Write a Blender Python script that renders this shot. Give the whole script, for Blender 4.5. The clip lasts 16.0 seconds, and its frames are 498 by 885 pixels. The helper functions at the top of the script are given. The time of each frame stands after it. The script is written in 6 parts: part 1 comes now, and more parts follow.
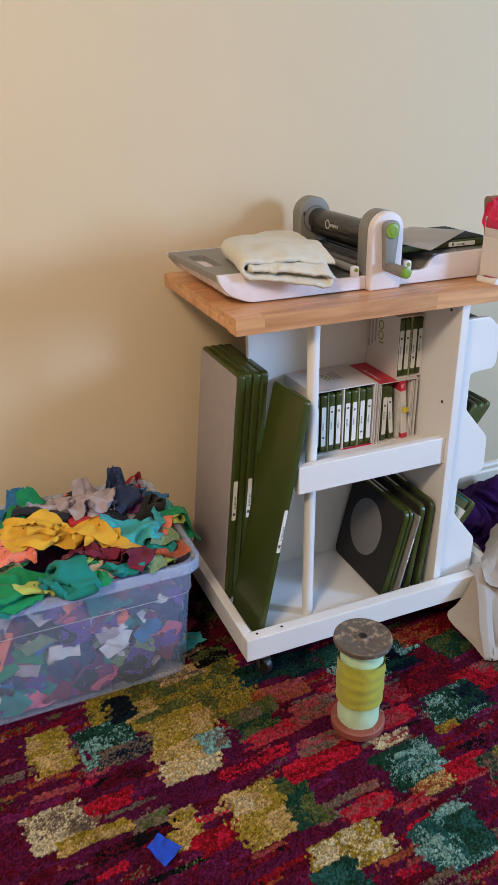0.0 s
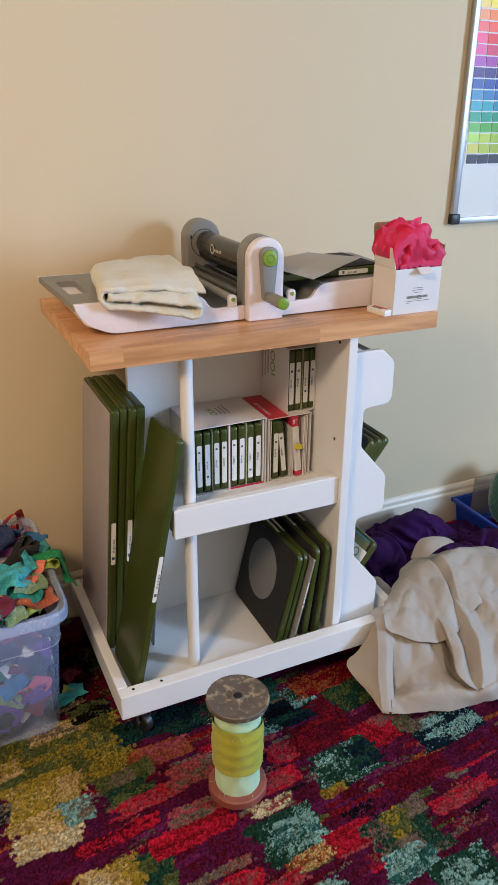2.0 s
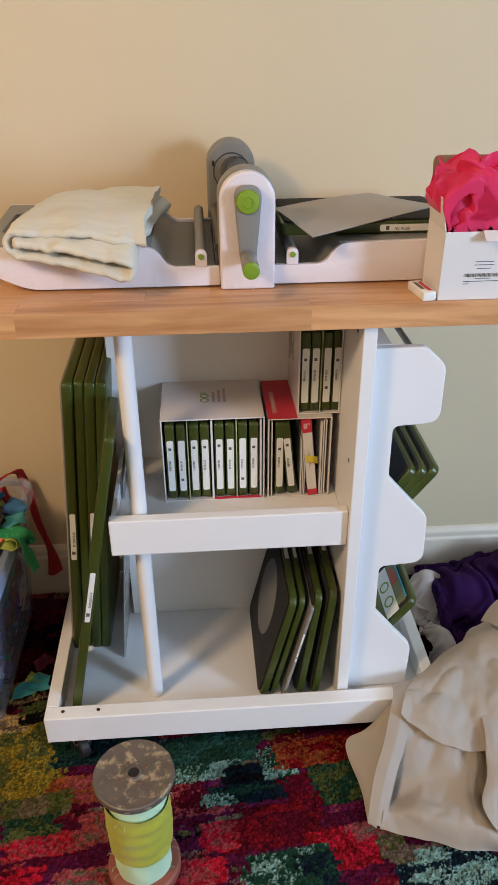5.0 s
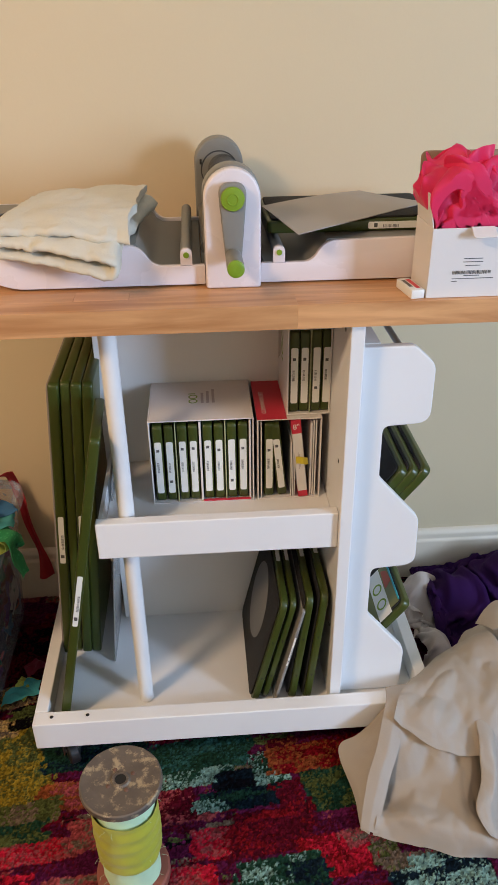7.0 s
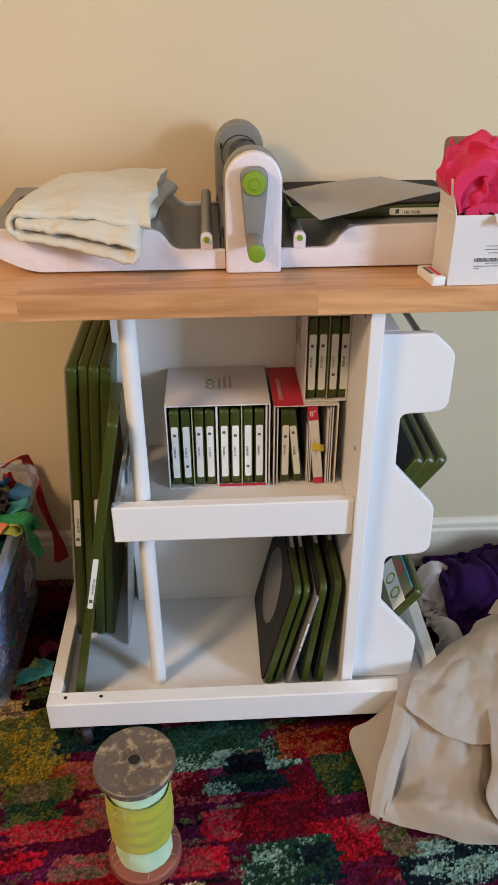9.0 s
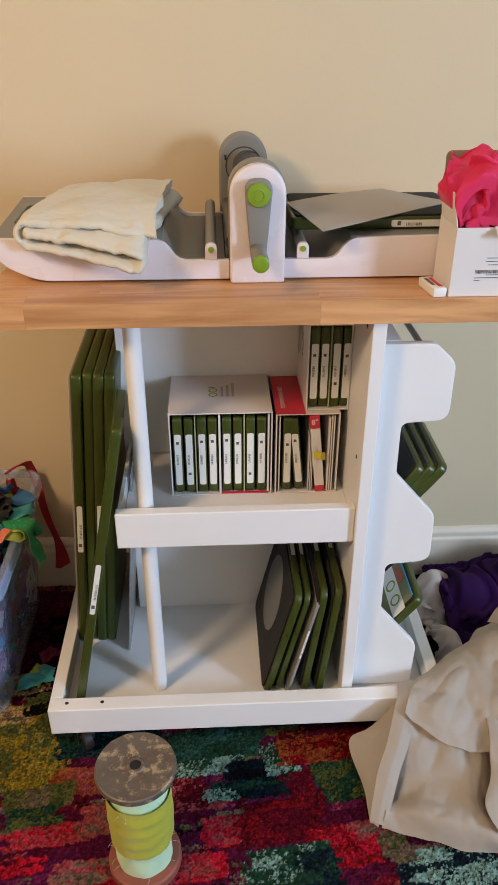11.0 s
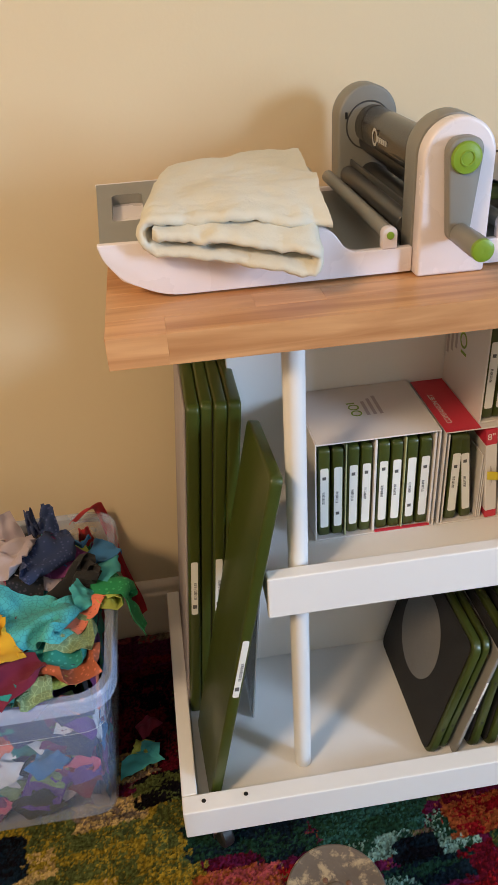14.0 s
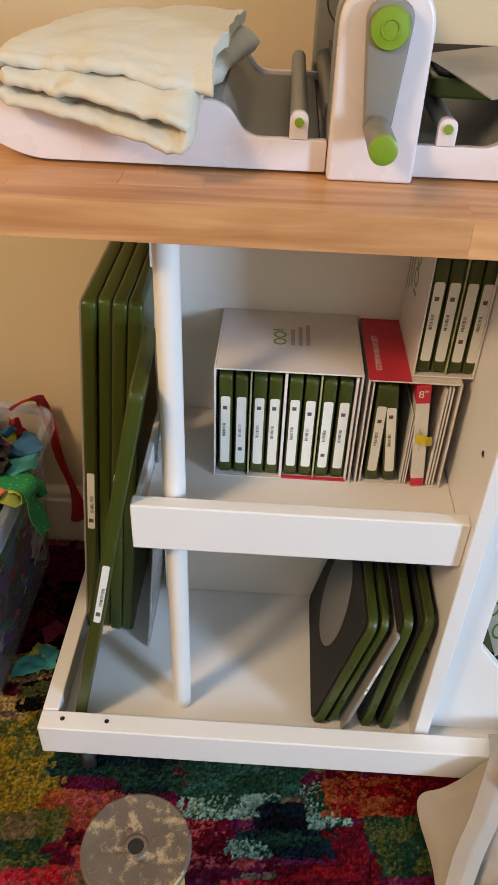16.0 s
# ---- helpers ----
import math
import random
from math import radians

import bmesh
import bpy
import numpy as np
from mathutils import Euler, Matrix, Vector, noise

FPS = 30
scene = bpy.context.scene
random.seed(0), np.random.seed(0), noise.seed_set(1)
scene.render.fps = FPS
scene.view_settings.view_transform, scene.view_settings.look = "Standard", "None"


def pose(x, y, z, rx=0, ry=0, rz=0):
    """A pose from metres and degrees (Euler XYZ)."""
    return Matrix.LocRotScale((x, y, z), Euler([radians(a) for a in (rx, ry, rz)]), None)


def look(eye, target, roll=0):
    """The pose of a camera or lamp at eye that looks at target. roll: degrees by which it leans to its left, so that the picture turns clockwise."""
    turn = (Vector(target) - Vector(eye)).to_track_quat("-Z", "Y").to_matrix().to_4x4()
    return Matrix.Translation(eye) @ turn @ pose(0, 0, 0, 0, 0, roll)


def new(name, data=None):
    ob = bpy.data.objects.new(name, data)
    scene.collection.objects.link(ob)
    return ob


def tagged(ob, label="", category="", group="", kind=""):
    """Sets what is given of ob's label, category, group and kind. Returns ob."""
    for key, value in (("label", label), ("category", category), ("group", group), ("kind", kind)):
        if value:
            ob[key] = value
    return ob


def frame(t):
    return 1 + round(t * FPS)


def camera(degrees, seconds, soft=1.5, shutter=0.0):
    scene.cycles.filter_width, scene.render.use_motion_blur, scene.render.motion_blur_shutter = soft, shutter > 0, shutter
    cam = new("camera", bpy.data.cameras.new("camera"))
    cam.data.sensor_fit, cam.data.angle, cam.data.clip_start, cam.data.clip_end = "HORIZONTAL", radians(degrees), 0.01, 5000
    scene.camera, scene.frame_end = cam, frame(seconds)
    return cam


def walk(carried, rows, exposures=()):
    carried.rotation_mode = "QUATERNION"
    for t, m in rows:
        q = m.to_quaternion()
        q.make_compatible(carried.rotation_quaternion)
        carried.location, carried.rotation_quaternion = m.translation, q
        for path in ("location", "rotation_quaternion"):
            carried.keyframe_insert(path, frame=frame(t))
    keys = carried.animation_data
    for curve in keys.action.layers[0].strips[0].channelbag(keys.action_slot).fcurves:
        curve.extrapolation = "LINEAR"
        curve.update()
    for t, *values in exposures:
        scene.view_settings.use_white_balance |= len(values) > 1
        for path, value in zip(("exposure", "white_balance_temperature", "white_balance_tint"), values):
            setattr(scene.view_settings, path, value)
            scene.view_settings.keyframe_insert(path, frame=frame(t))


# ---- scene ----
cam = camera(36.8, 16.0)
PATH = [
    (0, (-0.524, -1.282, 1.298), (0.175, 0.389, 0.451), -0.8),
    (0.5, (-0.519, -1.286, 1.303), (0.276, 0.351, 0.473), -0.8),
    (1, (-0.504, -1.3, 1.299), (0.346, 0.319, 0.489), -1.5),
    (1.5, (-0.444, -1.283, 1.3), (0.396, 0.343, 0.493), -1.8),
    (2, (-0.28, -1.244, 1.296), (0.492, 0.412, 0.484), 0.4),
    (2.5, (-0.119, -1.187, 1.283), (0.499, 0.504, 0.412), 0.9),
    (3, (-0.008, -1.075, 1.268), (0.542, 0.624, 0.367), 1.5),
    (3.5, (0.102, -0.984, 1.261), (0.543, 0.716, 0.304), 1.5),
    (3.7, (0.145, -0.95, 1.274), (0.503, 0.746, 0.276), 2.2),
    (5.8, (0.343, -0.958, 1.245), (0.426, 0.778, 0.254), -1.2),
    (6, (0.344, -0.955, 1.245), (0.448, 0.78, 0.256), -0.8),
    (6.5, (0.336, -0.952, 1.248), (0.455, 0.786, 0.265), -0.4),
    (7, (0.337, -0.944, 1.244), (0.45, 0.79, 0.253), -0.7),
    (7.5, (0.334, -0.943, 1.241), (0.451, 0.786, 0.243), -0.7),
    (8, (0.327, -0.942, 1.246), (0.437, 0.782, 0.239), -0.6),
    (8.5, (0.33, -0.944, 1.243), (0.431, 0.777, 0.23), -0.4),
    (9, (0.326, -0.947, 1.241), (0.411, 0.773, 0.224), -0.3),
    (11.5, (0.321, -0.959, 1.252), (0.413, 0.776, 0.261), 0.3),
    (12, (0.322, -0.962, 1.264), (0.431, 0.778, 0.284), 1.0),
    (12.5, (0.327, -0.967, 1.26), (0.416, 0.785, 0.3), 0.7),
    (13, (0.303, -0.931, 1.261), (0.345, 0.828, 0.311), -0.6),
    (13.5, (0.192, -0.816, 1.248), (0.214, 0.921, 0.257), -2.9),
    (14, (0.06, -0.67, 1.201), (0.248, 1.015, 0.139), -3.6),
    (14.5, (-0.018, -0.579, 1.139), (0.344, 1.012, -0.017), -0.4),
    (15, (-0.013, -0.57, 1.143), (0.391, 0.979, -0.056), 1.1),
    (15.5, (0.08, -0.565, 1.145), (0.4, 1.004, -0.053), 2.8),
    (16, (0.305, -0.591, 1.127), (0.262, 0.997, -0.088), 2.3),
]
EXPOSURES = [(0, -0.11, 5650, 14.5), (1.5, -0.11, 5900, 15), (3.5, -0.12, 6350, 15.5), (7, -0.13, 6550, 17), (9, -0.12, 6650, 17), (13, -0.15, 6800, 17.5), (14.3, 0.02, 6500, 13.5), (16, 0.02, 6850, 14.5)]
walk(cam, [(t, look(eye, target, roll)) for t, eye, target, roll in PATH], EXPOSURES)

# ---- light ----
world = bpy.data.worlds.new("daylight")
scene.world = world
world.use_nodes = True
wn = world.node_tree
sky = wn.nodes.new("ShaderNodeTexSky")
sky.sky_type, sky.sun_disc = "NISHITA", False
sky.sun_elevation, sky.sun_rotation = radians(40), radians(70)
wn.nodes["Background"].inputs["Strength"].default_value = 0.1
wn.links.new(sky.outputs[0], wn.nodes["Background"].inputs["Color"])


def area_lamp(name, eye, target, w, h, watts, colour):
    lamp = bpy.data.lights.new(name, "AREA")
    lamp.shape, lamp.size, lamp.size_y, lamp.energy, lamp.color = "RECTANGLE", w, h, watts, colour
    ob = new(name, lamp)
    ob.matrix_world = look(eye, target)
    return ob


area_lamp("window_light", (3.34, -2.35, 1.50), (2.34, -1.85, 1.35), 0.62, 1.0, 132, (0.505, 0.728, 1.0))
area_lamp("ceiling_light", (-1.30, -1.35, 2.40), (-0.6, -0.7, 0), 0.46, 0.46, 47, (1.0, 0.72, 0.425))


# ---- materials ----
def material(name, col, rough=0.5, metal=0.0, var=0.08, scale=12.0, bump=0.08, bscale=250.0, spec=0.5, sheen=0.0, alpha=1.0):
    m = bpy.data.materials.new(name)
    m.use_nodes = True
    nt = m.node_tree
    b = nt.nodes["Principled BSDF"]
    co = nt.nodes.new("ShaderNodeTexCoord")
    n1 = nt.nodes.new("ShaderNodeTexNoise")
    n1.inputs["Scale"].default_value, n1.inputs["Detail"].default_value = scale, 6
    nt.links.new(co.outputs["Object"], n1.inputs["Vector"])
    mix = nt.nodes.new("ShaderNodeMix")
    mix.data_type = "RGBA"
    mix.inputs[6].default_value = (*[c * (1 - var) for c in col], 1)
    mix.inputs[7].default_value = (*[min(1, c * (1 + var)) for c in col], 1)
    nt.links.new(n1.outputs["Fac"], mix.inputs[0])
    nt.links.new(mix.outputs[2], b.inputs["Base Color"])
    n2 = nt.nodes.new("ShaderNodeTexNoise")
    n2.inputs["Scale"].default_value, n2.inputs["Detail"].default_value = bscale, 3
    nt.links.new(co.outputs["Object"], n2.inputs["Vector"])
    bp = nt.nodes.new("ShaderNodeBump")
    bp.inputs["Strength"].default_value, bp.inputs["Distance"].default_value = bump, 0.002
    nt.links.new(n2.outputs["Fac"], bp.inputs["Height"])
    nt.links.new(bp.outputs["Normal"], b.inputs["Normal"])
    mr = nt.nodes.new("ShaderNodeMapRange")
    mr.inputs[3].default_value, mr.inputs[4].default_value = max(0.02, rough - 0.08), min(1, rough + 0.08)
    nt.links.new(n1.outputs["Fac"], mr.inputs[0])
    nt.links.new(mr.outputs[0], b.inputs["Roughness"])
    b.inputs["Metallic"].default_value = metal
    b.inputs["Specular IOR Level"].default_value = spec
    b.inputs["Sheen Weight"].default_value = sheen
    b.inputs["Alpha"].default_value = alpha
    return m


def translucent(name, col, clear, rough=0.25):
    """Thin milky plastic: part clear, part scattering, with a soft gloss."""
    m = bpy.data.materials.new(name)
    m.use_nodes = True
    nt = m.node_tree
    b = nt.nodes["Principled BSDF"]
    b.inputs["Base Color"].default_value, b.inputs["Roughness"].default_value = (*col, 1), rough
    tr = nt.nodes.new("ShaderNodeBsdfTransparent")
    mx = nt.nodes.new("ShaderNodeMixShader")
    no = nt.nodes.new("ShaderNodeTexNoise")
    no.inputs["Scale"].default_value = 9
    co = nt.nodes.new("ShaderNodeTexCoord")
    nt.links.new(co.outputs["Object"], no.inputs["Vector"])
    mr = nt.nodes.new("ShaderNodeMapRange")
    mr.inputs[3].default_value, mr.inputs[4].default_value = clear - 0.06, clear + 0.06
    nt.links.new(no.outputs["Fac"], mr.inputs[0])
    nt.links.new(mr.outputs[0], mx.inputs[0])
    nt.links.new(b.outputs[0], mx.inputs[1])
    nt.links.new(tr.outputs[0], mx.inputs[2])
    nt.links.new(mx.outputs[0], nt.nodes["Material Output"].inputs[0])
    return m


def wood_material(name):
    """Butcher block: long staves along x, each of its own tone, with fine grain."""
    m = bpy.data.materials.new(name)
    m.use_nodes = True
    nt = m.node_tree
    b = nt.nodes["Principled BSDF"]
    co = nt.nodes.new("ShaderNodeTexCoord")
    mp = nt.nodes.new("ShaderNodeMapping")
    mp.inputs["Scale"].default_value = (2.2, 26, 26)
    nt.links.new(co.outputs["Object"], mp.inputs[0])
    info = nt.nodes.new("ShaderNodeObjectInfo")
    sh = nt.nodes.new("ShaderNodeVectorMath")
    sh.operation = "ADD"
    mul = nt.nodes.new("ShaderNodeMath")
    mul.operation, mul.inputs[1].default_value = "MULTIPLY", 37.0
    nt.links.new(info.outputs["Random"], mul.inputs[0])
    nt.links.new(mp.outputs[0], sh.inputs[0])
    nt.links.new(mul.outputs[0], sh.inputs[1])
    n = nt.nodes.new("ShaderNodeTexNoise")
    n.inputs["Scale"].default_value, n.inputs["Detail"].default_value, n.inputs["Distortion"].default_value = 1.6, 7, 1.2
    nt.links.new(sh.outputs[0], n.inputs["Vector"])
    fine = nt.nodes.new("ShaderNodeTexNoise")
    fine.inputs["Scale"].default_value, fine.inputs["Detail"].default_value = 9, 4
    nt.links.new(sh.outputs[0], fine.inputs["Vector"])
    r = nt.nodes.new("ShaderNodeValToRGB")
    r.color_ramp.elements[0].position, r.color_ramp.elements[0].color = 0.30, (0.47, 0.21, 0.08, 1)
    r.color_ramp.elements[1].position, r.color_ramp.elements[1].color = 0.66, (0.71, 0.385, 0.175, 1)
    nt.links.new(n.outputs["Fac"], r.inputs[0])
    hs = nt.nodes.new("ShaderNodeHueSaturation")
    mr = nt.nodes.new("ShaderNodeMapRange")
    mr.inputs[3].default_value, mr.inputs[4].default_value = 0.91, 1.08
    nt.links.new(info.outputs["Random"], mr.inputs[0])
    nt.links.new(mr.outputs[0], hs.inputs["Value"])
    nt.links.new(r.outputs[0], hs.inputs["Color"])
    nt.links.new(hs.outputs[0], b.inputs["Base Color"])
    bp = nt.nodes.new("ShaderNodeBump")
    bp.inputs["Strength"].default_value, bp.inputs["Distance"].default_value = 0.12, 0.001
    nt.links.new(fine.outputs["Fac"], bp.inputs["Height"])
    nt.links.new(bp.outputs[0], b.inputs["Normal"])
    b.inputs["Roughness"].default_value = 0.36
    return m


WALL = material("cream_wall_paint", (0.690, 0.566, 0.372), 0.75, var=0.03, scale=3, bump=0.08, bscale=180)
CEIL = material("ceiling_paint", (0.80, 0.78, 0.72), 0.8, var=0.03)
TRIM = material("white_trim_paint", (0.80, 0.69, 0.54), 0.4, var=0.03, bump=0.05)
WHITE = material("white_laminate", (0.83, 0.83, 0.83), 0.38, var=0.02, scale=5, bump=0.04, bscale=400)
WOOD = wood_material("oiled_maple")
MWHITE = material("white_moulded_plastic", (0.76, 0.695, 0.715), 0.28, var=0.02, bump=0.02)
GREY = material("grey_plastic", (0.225, 0.22, 0.20), 0.45, var=0.05, bump=0.05, bscale=600)
DGREY = material("dark_grey_plastic", (0.055, 0.055, 0.055), 0.3, var=0.1, bump=0.03)
BLACK = material("black_rubber", (0.015, 0.015, 0.015), 0.45, var=0.2)
LIME = material("lime_plastic", (0.20, 0.33, 0.022), 0.4, var=0.05)
STEEL = material("zinc_steel", (0.5, 0.5, 0.5), 0.35, 1.0, var=0.15, scale=60)
DIE = material("green_die_plastic", (0.046, 0.063, 0.009), 0.33, var=0.10, scale=15, bump=0.04)
FOAM = material("grey_die_foam", (0.015, 0.015, 0.016), 0.85, var=0.12, scale=90, bump=0.3, bscale=700)
FOAMW = material("pale_die_foam", (0.34, 0.30, 0.30), 0.8, var=0.10, scale=30, bump=0.3, bscale=500)
FOAML = material("light_grey_foam", (0.17, 0.17, 0.17), 0.85, var=0.1, scale=90, bump=0.2)
LABEL = material("white_paper_label", (0.80, 0.80, 0.76), 0.5, var=0.03)
INK = material("black_ink", (0.10, 0.10, 0.10), 0.5)
CARD = material("white_card", (0.74, 0.71, 0.69), 0.5, var=0.03, scale=8, bump=0.05)
CARDIN = material("grey_card_inside", (0.42, 0.36, 0.30), 0.8, var=0.06)
KRAFT = material("brown_card", (0.30, 0.20, 0.12), 0.85, var=0.1)
RED = material("red_print", (0.60, 0.03, 0.06), 0.45, var=0.04)
YELLOW = material("yellow_ribbon", (0.65, 0.52, 0.03), 0.5)
TEAL = material("teal_strip", (0.02, 0.30, 0.36), 0.5)
SLEEVE = translucent("clear_sleeve", (0.40, 0.39, 0.37), 0.35, 0.2)


# ---- building helpers ----
def thing(name, at=(0, 0, 0), label="", category="", group="", rot=(0, 0, 0), kind=""):
    ob = new(name)
    ob.empty_display_size = 0.05
    ob.matrix_basis = pose(*at, *rot)
    return tagged(ob, label, category, group, kind)


def part(name, bm, mat, parent=None, label="", sharp=35, m=None):
    if m is not None:
        bm.transform(m)
    me = bpy.data.meshes.new(name)
    bmesh.ops.recalc_face_normals(bm, faces=bm.faces)
    for f in bm.faces:
        f.smooth = True
    bm.to_mesh(me)
    bm.free()
    if mat in (WHITE, CARD, TRIM):
        sharp = 14
    me.set_sharp_from_angle(angle=radians(sharp))
    for one in (mat if isinstance(mat, (list, tuple)) else (mat,)):
        me.materials.append(one)
    ob = new(name, me)
    if parent:
        ob.parent = parent
    return tagged(ob, label)


def shared(name, me, parent, m):
    ob = new(name, me)
    ob.parent = parent
    ob.matrix_basis = m
    return ob


def merge(bm, other, m=None):
    if m is not None:
        other.transform(m)
    me = bpy.data.meshes.new("tmp")
    other.to_mesh(me)
    other.free()
    bm.from_mesh(me)
    bpy.data.meshes.remove(me)
    return bm


def bevelled(bm, width, seg=2):
    if width:
        edges = [e for e in bm.edges if len(e.link_faces) == 2 and e.calc_face_angle(0) > 0.6]
        bmesh.ops.bevel(bm, geom=edges, offset=width, segments=seg, profile=0.5, affect="EDGES", clamp_overlap=True)
    return bm


def block(x0, x1, y0, y1, z0, z1, bev=0.002, seg=2):
    bm = bmesh.new()
    bmesh.ops.create_cube(bm, size=1)
    for v in bm.verts:
        v.co = ((x0 + x1) / 2 + v.co.x * (x1 - x0), (y0 + y1) / 2 + v.co.y * (y1 - y0), (z0 + z1) / 2 + v.co.z * (z1 - z0))
    return bevelled(bm, bev, seg)


def rounded(pts, r, seg=5):
    """A closed outline with its corners rounded; r: one radius or one a corner."""
    out = []
    n = len(pts)
    for i in range(n):
        p, a, b = Vector(pts[i]), Vector(pts[i - 1]), Vector(pts[(i + 1) % n])
        rr = r[i] if isinstance(r, (list, tuple)) else r
        if rr <= 0:
            out.append(tuple(p))
            continue
        u, w = (a - p), (b - p)
        rr = min(rr, u.length * 0.48, w.length * 0.48)
        u.normalize(), w.normalize()
        s, e = p + u * rr, p + w * rr
        for k in range(seg + 1):
            t = k / seg
            out.append(tuple(s * (1 - t) ** 2 + p * 2 * t * (1 - t) + e * t * t))
    return out


def prism(pts, axis, a, b, bev=0.0015, seg=2):
    """An outline in two coordinates drawn out along the third, from a to b."""
    bm = bmesh.new()

    def at(p, d):
        return {"x": (d, p[0], p[1]), "y": (p[0], d, p[1]), "z": (p[0], p[1], d)}[axis]

    lo = [bm.verts.new(at(p, a)) for p in pts]
    hi = [bm.verts.new(at(p, b)) for p in pts]
    n = len(pts)
    bm.faces.new(lo)
    bm.faces.new(hi[::-1])
    for i in range(n):
        bm.faces.new((lo[i], lo[(i + 1) % n], hi[(i + 1) % n], hi[i]))
    bmesh.ops.recalc_face_normals(bm, faces=bm.faces)
    if bev:
        caps = [e for e in bm.edges if e.calc_face_angle(0) > 1.2]
        bmesh.ops.bevel(bm, geom=caps, offset=bev, segments=seg, profile=0.5, affect="EDGES", clamp_overlap=True)
    return bm


def lathe(profile, seg=40, m=None):
    """A closed or open profile of (radius, height) turned about z."""
    bm = bmesh.new()
    rings = []
    for r, z in profile:
        rings.append([bm.verts.new((r * math.cos(k * math.tau / seg), r * math.sin(k * math.tau / seg), z)) for k in range(seg)])
    for a, b in zip(rings, rings[1:]):
        for k in range(seg):
            bm.faces.new((a[k], a[(k + 1) % seg], b[(k + 1) % seg], b[k]))
    if profile[0] == profile[-1]:
        bmesh.ops.remove_doubles(bm, verts=bm.verts, dist=0.000001)
    else:
        for ring, r in ((rings[0], profile[0][0]), (rings[-1], profile[-1][0])):
            if r > 0:
                bm.faces.new(ring)
    if m is not None:
        bm.transform(m)
    return bm


def rod(p, q, r, seg=20, bev=0.001):
    p, q = Vector(p), Vector(q)
    h = (q - p).length
    m = Matrix.Translation(p) @ (q - p).to_track_quat("Z", "Y").to_matrix().to_4x4()
    return lathe([(r - bev, 0), (r, bev), (r, h - bev), (r - bev, h)], seg, m)


def rect(w, h):
    return [(-w / 2, -h / 2), (w / 2, -h / 2), (w / 2, h / 2), (-w / 2, h / 2)]


def sheet(nx, ny, f):
    """A grid of nx by ny cells; f(u, v) gives each vertex, u and v from 0 to 1."""
    bm = bmesh.new()
    vs = [[bm.verts.new(f(i / nx, j / ny)) for j in range(ny + 1)] for i in range(nx + 1)]
    for i in range(nx):
        for j in range(ny):
            bm.faces.new((vs[i][j], vs[i + 1][j], vs[i + 1][j + 1], vs[i][j + 1]))
    return bm


def thick(bm, t):
    """Gives an open sheet its thickness: a second skin under it, and a closed edge."""
    bmesh.ops.recalc_face_normals(bm, faces=bm.faces)
    bm.normal_update()
    top = bm.verts[:]
    faces = bm.faces[:]
    rim = [e for e in bm.edges if len(e.link_faces) == 1]
    low = {v: bm.verts.new(v.co - v.normal * t) for v in top}
    for f in faces:
        bm.faces.new([low[v] for v in reversed(f.verts)])
    for e in rim:
        a, b = e.verts
        bm.faces.new((a, b, low[b], low[a]))
    return bm


def nz(x, y, z=0.0):
    return noise.noise(Vector((x, y, z)))


# ---- room ----
RX0, RX1, RY0, RY1, RZ = -2.3, 3.4, -3.6, 0.54, 2.5


def room():
    tagged(part("floor", block(RX0 - 0.1, RX1 + 0.1, RY0 - 0.1, RY1 + 0.1, -0.12, -0.016, 0), material("dark_wood_floor", (0.10, 0.06, 0.035), 0.4, var=0.3)), "dark brown wooden floor under the rug", "floor", kind="structure")
    tagged(part("ceiling", block(RX0 - 0.1, RX1 + 0.1, RY0 - 0.1, RY1 + 0.1, RZ, RZ + 0.1, 0), CEIL), "plain white painted ceiling of the room", "ceiling", kind="structure")
    tagged(part("wall_north", block(RX0 - 0.1, RX1 + 0.1, RY1, RY1 + 0.1, -0.016, RZ, 0), WALL), "cream painted plaster wall behind the cart", "wall", kind="structure")
    tagged(part("wall_south", block(RX0 - 0.1, RX1 + 0.1, RY0 - 0.1, RY0, -0.016, RZ, 0), WALL), "cream painted plaster wall of the room", "wall", kind="structure")
    tagged(part("wall_west", block(RX0 - 0.1, RX0, RY0, RY1, -0.016, RZ, 0), WALL), "cream painted plaster wall of the room", "wall", kind="structure")
    bm = block(RX1, RX1 + 0.1, RY0, -3.15, -0.016, RZ, 0)
    merge(bm, block(RX1, RX1 + 0.1, -1.55, RY1, -0.016, RZ, 0))
    merge(bm, block(RX1, RX1 + 0.1, -3.15, -1.55, -0.016, 0.65, 0))
    merge(bm, block(RX1, RX1 + 0.1, -3.15, -1.55, 2.25, RZ, 0))
    tagged(part("wall_east", bm, WALL), "cream painted plaster wall with a window opening", "wall", kind="structure")
    # baseboard with a stepped, rounded cap
    prof = rounded([(0.54, -0.016), (0.522, -0.016), (0.522, 0.098), (0.527, 0.104), (0.527, 0.116), (0.534, 0.126), (0.54, 0.128)], [0, 0, 0.004, 0.002, 0.004, 0.003, 0], 4)
    tagged(part("baseboard", prism(prof, "x", RX0, RX1, 0), TRIM), "white painted wooden baseboard with a moulded cap", "baseboard", kind="structure")


room()


# ---- storage cart ----
FIN = [(0.569, 0.108), (0.687, 0.108), (0.689, 0.207), (0.614, 0.300), (0.613, 0.404), (0.690, 0.410), (0.687, 0.507), (0.613, 0.592), (0.612, 0.686), (0.686, 0.690), (0.685, 0.788), (0.651, 0.820), (0.569, 0.820)]
FINR = [0, 0, 0.012, 0.008, 0.012, 0.022, 0.010, 0.008, 0.012, 0.022, 0.012, 0.008, 0]


